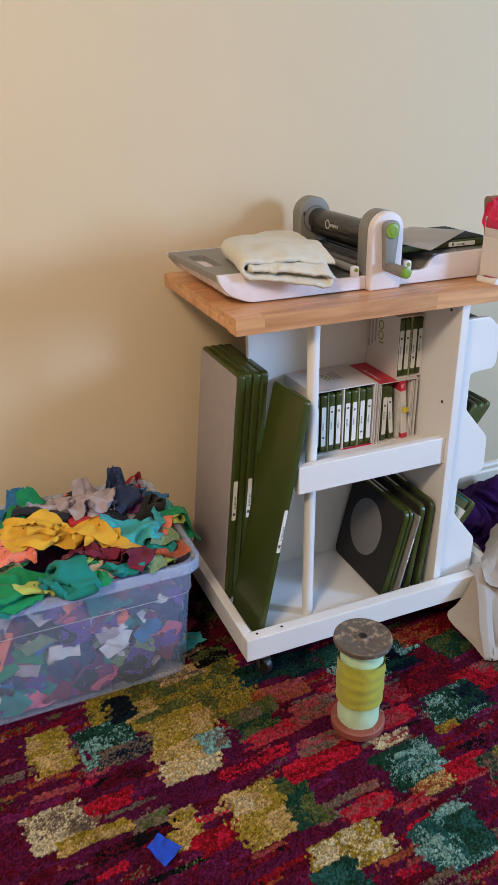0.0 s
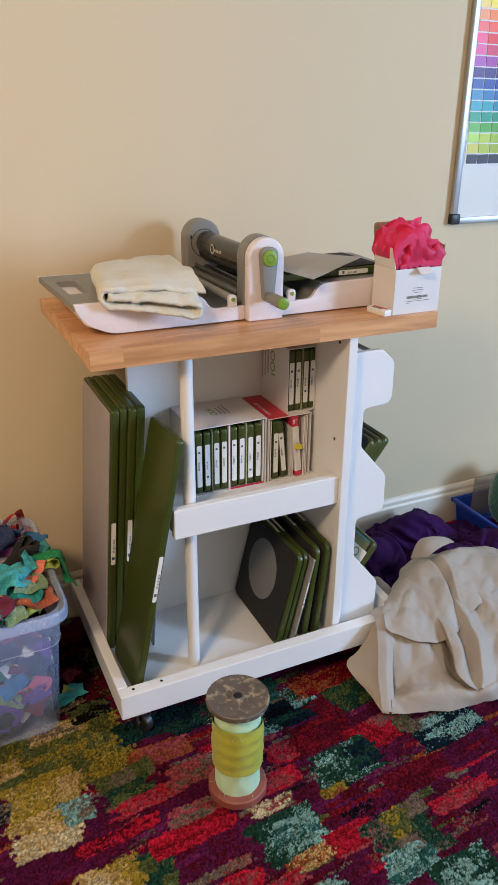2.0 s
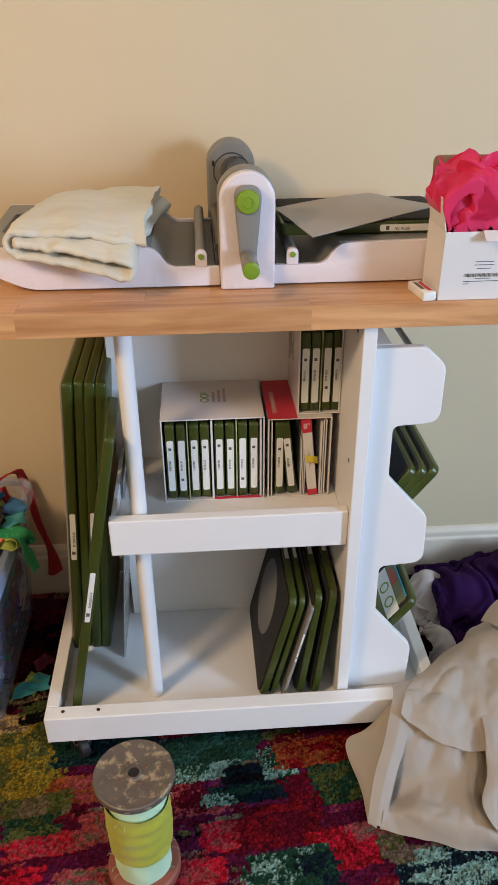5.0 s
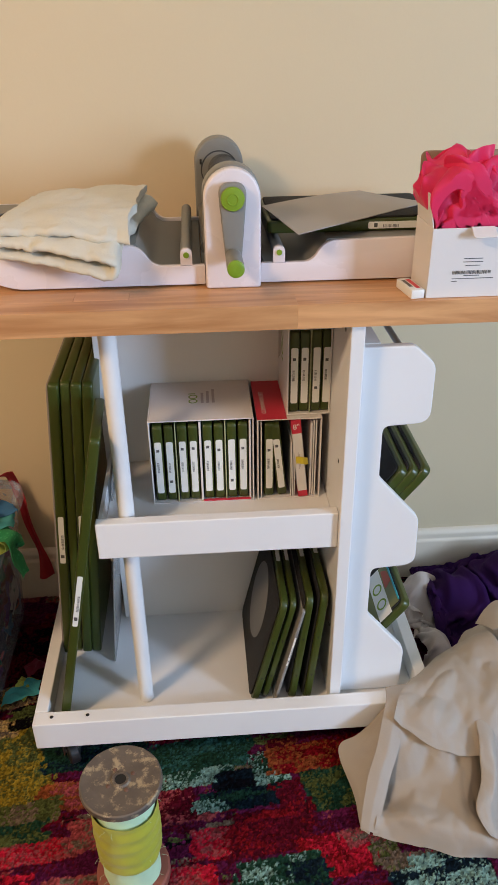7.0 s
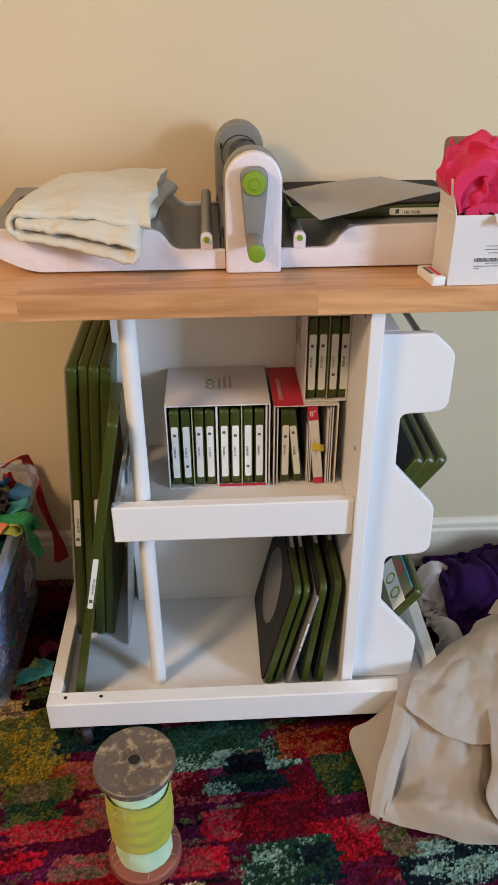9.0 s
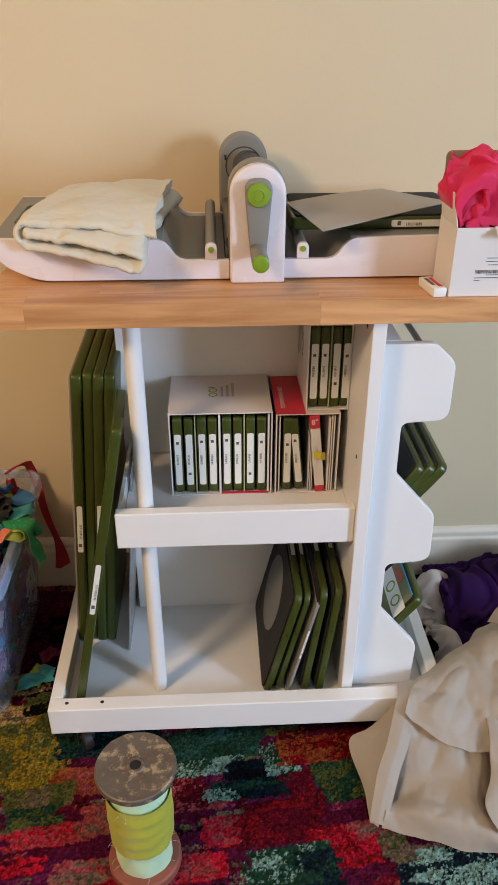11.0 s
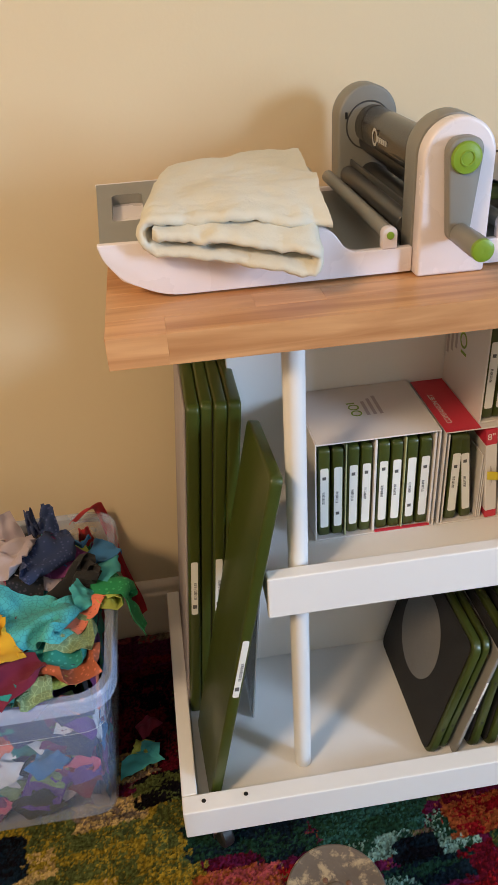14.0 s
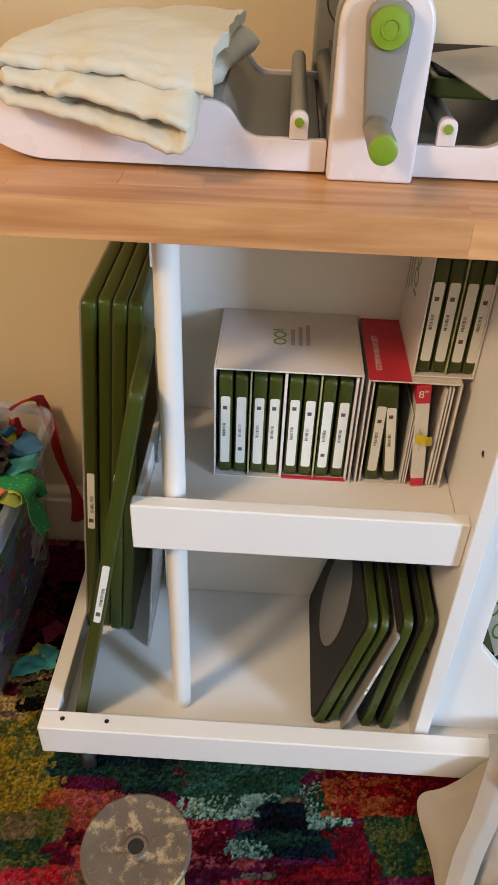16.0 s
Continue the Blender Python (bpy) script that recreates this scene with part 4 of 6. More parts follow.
# ---- sinking cloth ----
def drape(w, h, nx, ny, centre, turn, squeeze, ground, keep, seed, steps=170, lift=0.16, ripple=0.013, rounds=7):
    """Lets a squeezed sheet of cloth sink onto the ground, so that it buckles into folds. Returns its points."""
    rng = np.random.RandomState(seed)
    u, v = np.meshgrid(np.linspace(-0.5, 0.5, nx), np.linspace(-0.5, 0.5, ny), indexing="ij")
    a, b = u * w * squeeze[0], v * h * squeeze[1]
    ph = rng.uniform(0, 6.28, 12)
    ct, st = math.cos(radians(turn)), math.sin(radians(turn))
    z = np.zeros_like(u)
    for k in range(6):
        fa, fb = rng.uniform(-11, 11), rng.uniform(-11, 11)
        z += ripple * np.sin(u * fa + v * fb + ph[k])
    P = np.stack([centre[0] + a * ct - b * st, centre[1] + a * st + b * ct, z], -1)
    P[..., 0] += 0.012 * np.sin(v * 17 + ph[7])
    P[..., 1] += 0.012 * np.sin(u * 15 + ph[8])
    P[..., 2] += ground(P[..., 0], P[..., 1]) + lift
    Q = P.copy()
    dx, dy = w / (nx - 1), h / (ny - 1)
    dd = math.hypot(dx, dy)

    def pull(A, B, rest, k):
        d = B - A
        L = np.sqrt((d * d).sum(-1, keepdims=True)) + 1e-9
        c = d * (0.5 * k * (L - rest) / L)
        A += c
        B -= c

    for step in range(steps):
        V = np.clip((P - Q) * 0.90, -0.006, 0.006)
        Q = P.copy()
        P = P + V
        P[..., 2] -= 0.0011
        for it in range(rounds):
            for o in (0, 1):
                n = (nx - o) // 2
                pull(P[o:o + 2 * n:2], P[o + 1:o + 2 * n:2], dx, 1.0)
                n = (ny - o) // 2
                pull(P[:, o:o + 2 * n:2], P[:, o + 1:o + 2 * n:2], dy, 1.0)
                n = (nx - o) // 2
                pull(P[o:o + 2 * n:2, :-1], P[o + 1:o + 2 * n:2, 1:], dd, 0.35)
                pull(P[o:o + 2 * n:2, 1:], P[o + 1:o + 2 * n:2, :-1], dd, 0.35)
            for o in (0, 1, 2, 3):
                n = (nx - o) // 4
                if n:
                    pull(P[o:o + 4 * n:4], P[o + 2:o + 4 * n:4], 2 * dx, 0.6)
                n = (ny - o) // 4
                if n:
                    pull(P[:, o:o + 4 * n:4], P[:, o + 2:o + 4 * n:4], 2 * dy, 0.6)
            g = ground(P[..., 0], P[..., 1])
            hit = (P[..., 2] < g) & (g - P[..., 2] < 0.035)
            P[..., 2] = np.where(hit, g, P[..., 2])
            P[..., 0] = np.where(hit, P[..., 0] * 0.08 + Q[..., 0] * 0.92, P[..., 0])
            P[..., 1] = np.where(hit, P[..., 1] * 0.08 + Q[..., 1] * 0.92, P[..., 1])
            keep(P)
    return P


def cloth_from(P, t):
    nx, ny = P.shape[:2]
    return thick(sheet(nx - 1, ny - 1, lambda u, v: P[int(round(u * (nx - 1))), int(round(v * (ny - 1)))]), t)


def bump2(x, y, cx, cy, sx, sy, h):
    return h * np.exp(-((x - cx) / sx) ** 2 - ((y - cy) / sy) ** 2)


# ---- plastic bin with scraps ----
BX0, BX1, BY0, BY1 = -0.700, -0.086, 0.076, 0.500


def bin_shell():
    b = thing("plastic_bin", (0, 0, 0), "clear milky plastic storage bin overflowing with fabric scraps", "storage bin")
    clear = translucent("milky_plastic", (0.50, 0.61, 0.84), 0.65, 0.20)

    def ring(inset, z, r):
        pts = [(BX0 + inset, BY0 + inset), (BX1 - inset, BY0 + inset), (BX1 - inset, BY1 - inset), (BX0 + inset, BY1 - inset)]
        return [(x, y, z) for x, y in rounded(pts, r, 7)]

    def loft(rings, cap=False):
        bm = bmesh.new()
        vs = [[bm.verts.new(p) for p in rg] for rg in rings]
        n = len(vs[0])
        for a, c in zip(vs, vs[1:]):
            for i in range(n):
                bm.faces.new((a[i], a[(i + 1) % n], c[(i + 1) % n], c[i]))
        if cap:
            bm.faces.new(vs[0])
        return bm

    part("shell", loft([ring(0.048, 0.002, 0.03), ring(0.034, 0.004, 0.035), ring(0.028, 0.012, 0.04), ring(0.010, 0.248, 0.045), ring(0.0065, 0.254, 0.045), ring(0.003, 0.342, 0.048)], True), clear, b)
    part("rim", loft([ring(0.003, 0.3425, 0.048), ring(-0.010, 0.346, 0.055), ring(-0.014, 0.340, 0.058), ring(-0.014, 0.320, 0.058), ring(-0.0125, 0.320, 0.058), ring(-0.0115, 0.339, 0.057), ring(-0.008, 0.3425, 0.054)]), clear, b, "rolled translucent rim")
    part("step_line", loft([ring(0.0060, 0.2535, 0.045), ring(0.0055, 0.2552, 0.045)]), LABEL, b, "pale moulded line")
    for o in b.children:
        o.visible_shadow = False


PALETTE = {
    "cobalt": (0.010, 0.055, 0.50),
    "yellow": (0.70, 0.40, 0.02), "burgundy": (0.16, 0.008, 0.035), "teal": (0.01, 0.22, 0.20), "emerald": (0.01, 0.25, 0.09), "lime": (0.42, 0.50, 0.10),
    "turquoise": (0.06, 0.42, 0.46), "grey": (0.42, 0.36, 0.40), "coral": (0.80, 0.22, 0.13), "black": (0.012, 0.012, 0.014), "navy": (0.02, 0.04, 0.12),
    "violet": (0.12, 0.05, 0.30), "plum": (0.17, 0.03, 0.14), "cream": (0.62, 0.55, 0.42), "sage": (0.16, 0.24, 0.12), "rust": (0.35, 0.09, 0.04), "blue": (0.03, 0.16, 0.38), "white": (0.70, 0.70, 0.74), "pink": (0.60, 0.12, 0.22), "red": (0.45, 0.02, 0.03)}
FAB = {}


def fabric(col, printed=False):
    key = (col, printed)
    if key not in FAB:
        m = material(col + ("_print" if printed else "_cotton"), PALETTE[col], 0.88, var=0.22, scale=22, bump=0.35, bscale=700, sheen=0.04)
        if printed:
            nt = m.node_tree
            b = nt.nodes["Principled BSDF"]
            old = b.inputs["Base Color"].links[0].from_socket
            vo = nt.nodes.new("ShaderNodeTexVoronoi")
            vo.inputs["Scale"].default_value = 130
            vo.feature = "DISTANCE_TO_EDGE" if col in ("turquoise", "cream", "lime", "sage") else "F1"
            nt.links.new(nt.nodes["Texture Coordinate"].outputs["Object"], vo.inputs["Vector"])
            rp = nt.nodes.new("ShaderNodeValToRGB")
            rp.color_ramp.elements[0].position, rp.color_ramp.elements[1].position = (0.03, 0.07) if vo.feature == "DISTANCE_TO_EDGE" else (0.22, 0.32)
            rp.color_ramp.elements[0].color = (0.45, 0.45, 0.45, 1)
            nt.links.new(vo.outputs[0], rp.inputs[0])
            mx = nt.nodes.new("ShaderNodeMix")
            mx.data_type = "RGBA"
            c = PALETTE[col]
            mx.inputs[6].default_value = (c[0] * 0.4, c[1] * 0.4, c[2] * 0.4, 1) if sum(c) > 0.6 else (min(1, c[0] * 2 + 0.06), min(1, c[1] * 2 + 0.04), min(1, c[2] * 2 + 0.05), 1)
            nt.links.new(rp.outputs[0], mx.inputs[0])
            nt.links.new(old, mx.inputs[7])
            nt.links.new(mx.outputs[2], b.inputs["Base Color"])
        FAB[key] = m
    return FAB[key]


STEP = 0.005
HX0, HY0 = -0.86, -0.06
gx, gy = np.meshgrid(HX0 + STEP * np.arange(190), HY0 + STEP * np.arange(124), indexing="ij")
inu, inv = (gx - BX0) / (BX1 - BX0), (gy - BY0) / (BY1 - BY0)
dome = np.clip(np.minimum(inu, 1 - inu) * 3.2, 0, 1) ** 0.6 * np.clip(np.minimum(inv, 1 - inv) * 3.2, 0, 1) ** 0.6
HEAP = 0.268 + 0.100 * dome + 0.008 * inv + 0.012 * np.sin(gx * 41 + 3 * np.sin(gy * 17)) * np.sin(gy * 37 + 1)
HEAP = np.where((inu > 0.01) & (inu < 0.99) & (inv > 0.01) & (inv < 0.99), HEAP, 0.0)
rimmed = (gx > BX0 - 0.016) & (gx < BX1 + 0.016) & (gy > BY0 - 0.016) & (gy < BY1 + 0.016)
HEAP = np.where(rimmed, np.maximum(HEAP, np.where((inu > 0.04) & (inu < 0.96) & (inv > 0.05) & (inv < 0.95), 0.325, 0.349)), 0.004)


def heap_ground(x, y):
    """Height of what lies at a place so far: rug, rim or heap."""
    i = np.clip((x - HX0) / STEP, 0, 188.99)
    j = np.clip((y - HY0) / STEP, 0, 122.99)
    a, b = i.astype(int), j.astype(int)
    u, v = i - a, j - b
    low = (HEAP[a, b] * (1 - u) + HEAP[a + 1, b] * u) * (1 - v) + (HEAP[a, b + 1] * (1 - u) + HEAP[a + 1, b + 1] * u) * v
    return low + 0.0022


def scrap(col, x, y, w, h, turn, seed, printed=False, lift=0.0):
    """A scrap of cloth that sinks onto the heap and buckles; the next one lies on it."""
    def near_wall(P):
        P[..., 1] = np.minimum(P[..., 1], 0.525)

    w, h = w * 1.30, h * 1.30
    nx, ny = max(9, int(w / 0.0095)), max(7, int(h / 0.0095))
    P = drape(w, h, nx, ny, (x, y), turn, (0.60, 0.66), heap_ground, near_wall, int(seed * 10), 46, 0.034 + lift, 0.028, 5)
    a = np.clip(((P[..., 0] - HX0) / STEP).round().astype(int), 0, 189)
    b = np.clip(((P[..., 1] - HY0) / STEP).round().astype(int), 0, 123)
    for di in (-1, 0, 1):
        for dj in (-1, 0, 1):
            ok = P[..., 2] > 0.30
            np.maximum.at(HEAP, (np.clip(a + di, 0, 189)[ok], np.clip(b + dj, 0, 123)[ok]), P[..., 2][ok] - 0.002)
    P = P - np.array([x, y, 0.25])
    o = part("fabric_scrap", cloth_from(P, 0.0010), fabric(col, printed), None, sharp=75)
    o.location = (x, y, 0.25)
    return tagged(o, f"rumpled {'printed ' if printed else ''}{col} cotton fabric scrap on the heaped bin", "fabric scrap", "fabric scraps")


def scraps():
    # small ones all over the heap
    rng = random.Random(44)
    small = ["navy", "violet", "plum", "teal", "sage", "rust", "black", "emerald", "burgundy", "turquoise", "grey", "coral", "lime", "blue", "pink", "cream", "red", "black", "navy"]
    for k in range(64):
        x = BX1 - 0.055 - 0.38 * rng.random() ** 1.1
        y = rng.uniform(BY0 + 0.05, BY1 - 0.05)
        scrap(rng.choice(small), x, y, rng.uniform(0.045, 0.095), rng.uniform(0.03, 0.06), rng.uniform(0, 180), 100 + k, rng.random() < 0.5, lift=rng.uniform(0.0, 0.03))
    # the ones that can be told apart, from the lowest up
    scrap("violet", -0.610, 0.320, 0.14, 0.12, 15, 26.0, lift=0.020)
    scrap("sage", -0.520, 0.170, 0.12, 0.08, -30, 25.0, True, lift=0.020)
    scrap("plum", -0.560, 0.230, 0.15, 0.10, 30, 24.0, lift=0.020)
    scrap("teal", -0.560, 0.110, 0.14, 0.16, 10, 23.0, lift=0.016)
    scrap("emerald", -0.475, 0.110, 0.12, 0.14, -15, 22.0, lift=0.020)
    scrap("blue", -0.520, 0.390, 0.14, 0.09, 10, 21.0, True, lift=0.026)
    scrap("emerald", -0.470, 0.345, 0.14, 0.09, 20, 20.0, lift=0.030)
    scrap("sage", -0.190, 0.088, 0.05, 0.07, 5, 19.6, True, lift=0.008)
    scrap("rust", -0.150, 0.120, 0.11, 0.05, 15, 19.0, True, lift=0.008)
    scrap("teal", -0.150, 0.150, 0.08, 0.06, 20, 18.6, True, lift=0.006)
    scrap("sage", -0.140, 0.190, 0.07, 0.08, 5, 18.0, True, lift=0.010)
    scrap("lime", -0.080, 0.260, 0.10, 0.045, -35, 17.5, lift=0.024)
    scrap("emerald", -0.070, 0.285, 0.13, 0.055, -20, 17.0, True, lift=0.020)
    scrap("turquoise", -0.098, 0.340, 0.08, 0.07, 70, 16.6, lift=0.020)
    scrap("blue", -0.125, 0.370, 0.10, 0.07, 35, 16.0, lift=0.026)
    scrap("plum", -0.165, 0.360, 0.09, 0.08, 20, 15.0, True, lift=0.030)
    scrap("navy", -0.185, 0.345, 0.11, 0.07, 62, 14.0, True, lift=0.040)
    scrap("black", -0.385, 0.330, 0.10, 0.07, -20, 13.6, lift=0.018)
    scrap("black", -0.150, 0.290, 0.13, 0.08, 20, 13.0, lift=0.018)
    scrap("coral", -0.460, 0.200, 0.09, 0.07, 10, 12.6, True, lift=0.020)
    scrap("coral", -0.128, 0.235, 0.075, 0.045, 60, 12.0, True, lift=0.020)
    scrap("cream", -0.298, 0.072, 0.055, 0.11, 10, 11.0, True, lift=0.012)
    scrap("lime", -0.330, 0.128, 0.06, 0.09, 12, 10.6, True, lift=0.020)
    scrap("lime", -0.400, 0.110, 0.16, 0.06, 40, 10.0, lift=0.030)
    scrap("emerald", -0.345, 0.100, 0.08, 0.15, 22, 9.0, lift=0.026)
    scrap("teal", -0.380, 0.072, 0.11, 0.17, -8, 8.0, lift=0.010)
    scrap("teal", -0.245, 0.075, 0.085, 0.12, 8, 7.0, lift=0.006)
    scrap("grey", -0.350, 0.390, 0.12, 0.08, 30, 6.6, lift=0.030)
    scrap("grey", -0.270, 0.345, 0.15, 0.10, 15, 6.0, lift=0.032)
    scrap("turquoise", -0.195, 0.220, 0.16, 0.105, -10, 5.0, True, lift=0.022)
    scrap("burgundy", -0.225, 0.110, 0.10, 0.075, -40, 4.0, lift=0.018)
    scrap("burgundy", -0.290, 0.150, 0.15, 0.09, -25, 3.0, lift=0.020)
    scrap("yellow", -0.430, 0.270, 0.13, 0.10, 8, 2.6, lift=0.026)
    scrap("yellow", -0.255, 0.170, 0.13, 0.055, -55, 2.0, lift=0.032)
    scrap("yellow", -0.335, 0.225, 0.24, 0.080, -12, 1.0, lift=0.030)
    # stiff bits that stand up at the back of the heap
    for col, x, y, w, h, lean, turn, pr in (("navy", -0.205, 0.395, 0.022, 0.075, 18, 10, True), ("navy", -0.185, 0.395, 0.040, 0.050, -35, -15, True), ("blue", -0.130, 0.390, 0.045, 0.036, 40, 25, False), ("red", -0.128, 0.440, 0.030, 0.052, 20, 5, False), ("grey", -0.262, 0.415, 0.075, 0.060, -35, 15, False), ("emerald", -0.395, 0.420, 0.075, 0.055, -50, 20, False), ("blue", -0.425, 0.450, 0.075, 0.055, -40, 5, True), ("lime", -0.060, 0.215, 0.065, 0.034, -70, 70, True), ("turquoise", -0.110, 0.250, 0.045, 0.045, -40, 60, False)):
        top = float(heap_ground(np.array(x), np.array(y)))

        def fold(u, v):
            a = (u - 0.5) * w * (1 - 0.45 * v)
            b = (v - 0.12) * h
            return (a, 0.35 * abs(a) + 0.010 * nz(u * 3 + x * 40, v * 3, 2.0), b + 0.006 * nz(u * 5, v * 4, x * 30))
        o = part("fabric_scrap", thick(sheet(12, 12, fold), 0.0009), fabric(col, pr), None, sharp=70)
        o.matrix_basis = pose(x, y, top, lean, 0, turn)
        tagged(o, f"stiff folded {col} fabric scrap standing up in the heap", "fabric scrap", "fabric scraps")
    # red strip that hangs over the back corner
    def strip(u, v):
        a = u
        x = -0.150 + 0.052 * min(1, a * 2.2) + 0.030 * a + 0.006 * math.sin(a * 9)
        y = 0.470 + 0.042 * min(1, a * 3)
        z = 0.356 + 0.012 * math.sin(min(1, a * 3.2) * 3.14) - 0.296 * max(0.0, a - 0.28) / 0.72
        w = 0.016 + 0.020 * max(0.0, a - 0.8) * 5
        return (x + (v - 0.5) * w, y + 0.006 * math.sin(v * 5 + a * 9), z + 0.010 * (v - 0.5))
    tagged(part("fabric_scrap", thick(sheet(36, 6, strip), 0.0009), fabric("red"), None, sharp=70), "crimson fabric strip hanging over the bin's back corner", "fabric scrap", "fabric scraps")
    # the mass inside, seen through the milky walls
    rng = random.Random(12)
    names = ["violet", "plum", "white", "sage", "navy", "coral", "blue", "teal", "black", "pink", "grey", "violet", "plum", "navy", "emerald", "burgundy"]
    bm = bmesh.new()
    for k in range(400):
        side = rng.random()
        s, t = rng.uniform(0.02, 0.98), rng.uniform(0.02, 0.310)
        depth = rng.uniform(0.004, 0.030)
        inset = 0.030 - 0.018 * t / 0.25 + depth
        w, h = rng.uniform(0.035, 0.10), rng.uniform(0.03, 0.07)
        tilt, seed = rng.uniform(-1.2, 1.2), rng.uniform(0, 90)
        idx = rng.randrange(len(names))
        before = len(bm.faces)

        def f(u, v):
            a, b = (u - 0.5) * w, (v - 0.5) * h
            a2, b2 = a * math.cos(tilt) - b * math.sin(tilt), a * math.sin(tilt) + b * math.cos(tilt)
            d = inset + 0.006 * (1 + nz(a * 40 + seed, b * 40, 1.0)) + abs(nz(a * 22, b * 22 + seed, 3)) * 0.012
            z = min(0.326, max(0.016, t + b2))
            if side < 0.62:
                return (min(BX1 - inset - 0.012, max(BX0 + inset + 0.012, BX0 + 0.03 + s * (BX1 - BX0 - 0.06) + a2)), BY0 + d, z)
            if side < 0.94:
                return (BX1 - d, min(BY1 - inset - 0.012, max(BY0 + inset + 0.012, BY0 + 0.03 + s * (BY1 - BY0 - 0.06) + a2)), z)
            return (BX0 + 0.05 + s * (BX1 - BX0 - 0.1) + a2, BY0 + 0.06 + (t / 0.285) * (BY1 - BY0 - 0.12) + b2, 0.282 + d * 0.5)

        merge(bm, sheet(7, 6, f))
        bm.faces.ensure_lookup_table()
        for q in range(before, len(bm.faces)):
            bm.faces[q].material_index = idx
    merge(bm, block(BX0 + 0.075, BX1 - 0.075, BY0 + 0.075, BY1 - 0.075, 0.02, 0.280, 0.02))
    o = part("packed_scraps", bm, [fabric(n, i % 5 == 3) for i, n in enumerate(names)], None, sharp=70)
    tagged(o, "packed mixed fabric scraps seen through the bin's sides", "fabric scraps", kind="stuff")
    # loose scraps on the rug
    def flat(name_col, x, y, w, h, turn, seed, amp):
        def f(u, v):
            a, b = (u - 0.5) * w * (1 - 0.35 * v), (v - 0.5) * h
            z = 0.004 + amp * abs(nz(a * 40 + seed, b * 40, seed)) * 1.6 + 0.003
            return (a, b, z)
        o = part("fabric_scrap", thick(sheet(12, 10, f), 0.0008), fabric(name_col), None, sharp=70)
        o.matrix_basis = pose(x, y, 0.0, 0, 0, turn)
        tagged(o, f"small {name_col} fabric scrap lying on the rug", "fabric scrap", "loose scraps")
    flat("cobalt", -0.315, -0.335, 0.050, 0.055, 30, 3.0, 0.012)
    flat("turquoise", -0.078, 0.196, 0.085, 0.035, 20, 7.0, 0.012)
    flat("turquoise", -0.060, 0.220, 0.050, 0.030, -25, 9.0, 0.010)
    flat("burgundy", -0.062, 0.270, 0.050, 0.035, 40, 5.0, 0.010)


bin_shell()
scraps()


# ---- heaps of cloth on the rug ----
def heaps():
    blush_bits()
    purple_cloth()
    beige_cloth()


def blush_bits():
    blush = material("pale_blush_lining", (0.56, 0.47, 0.42), 0.88, var=0.05, bump=0.3, bscale=800, sheen=0.2)

    def ground(x, y):
        return 0.004 + bump2(x, y, 0.815, 0.225, 0.035, 0.05, 0.075) + bump2(x, y, 0.83, 0.40, 0.05, 0.06, 0.088)

    def keep(P):
        P[..., 0] = np.maximum(P[..., 0], 0.772)
        P[..., 1] = np.minimum(P[..., 1], 0.512)

    P = drape(0.22, 0.34, 34, 50, (0.845, 0.30), 8, (0.62, 0.80), ground, keep, 31, 60, 0.05, 0.020, 5)
    tagged(part("blush_fabric", cloth_from(P, 0.0012), blush, None, sharp=75), "pale blush cotton fabric crumpled under the purple cloth", "fabric")


def purple_cloth():
    purple = material("deep_purple_cotton", (0.030, 0.0030, 0.056), 0.85, var=0.15, bump=0.3, bscale=700, spec=0.2)

    def ground(x, y):
        g = bump2(x, y, 0.905, 0.365, 0.085, 0.085, 0.095)
        for q in ((1.06, 0.40, 0.13, 0.09, 0.135), (1.28, 0.24, 0.12, 0.11, 0.10), (1.10, 0.24, 0.12, 0.08, 0.085)):
            g = np.maximum(g, bump2(x, y, *q))
        return g + 0.012

    def keep(P):
        P[..., 0] = np.maximum(P[..., 0], 0.835)
        P[..., 1] = np.minimum(P[..., 1], 0.512 - 0.30 * np.maximum(0, P[..., 0] - 1.18))

    P = drape(1.02, 0.58, 110, 64, (1.10, 0.315), -14, (0.66, 0.68), ground, keep, 8, 64, 0.045, 0.026, 5)
    tagged(part("purple_fabric", cloth_from(P, 0.0014), purple, None, sharp=80), "deep purple cotton fabric heaped beside the baseboard", "fabric")


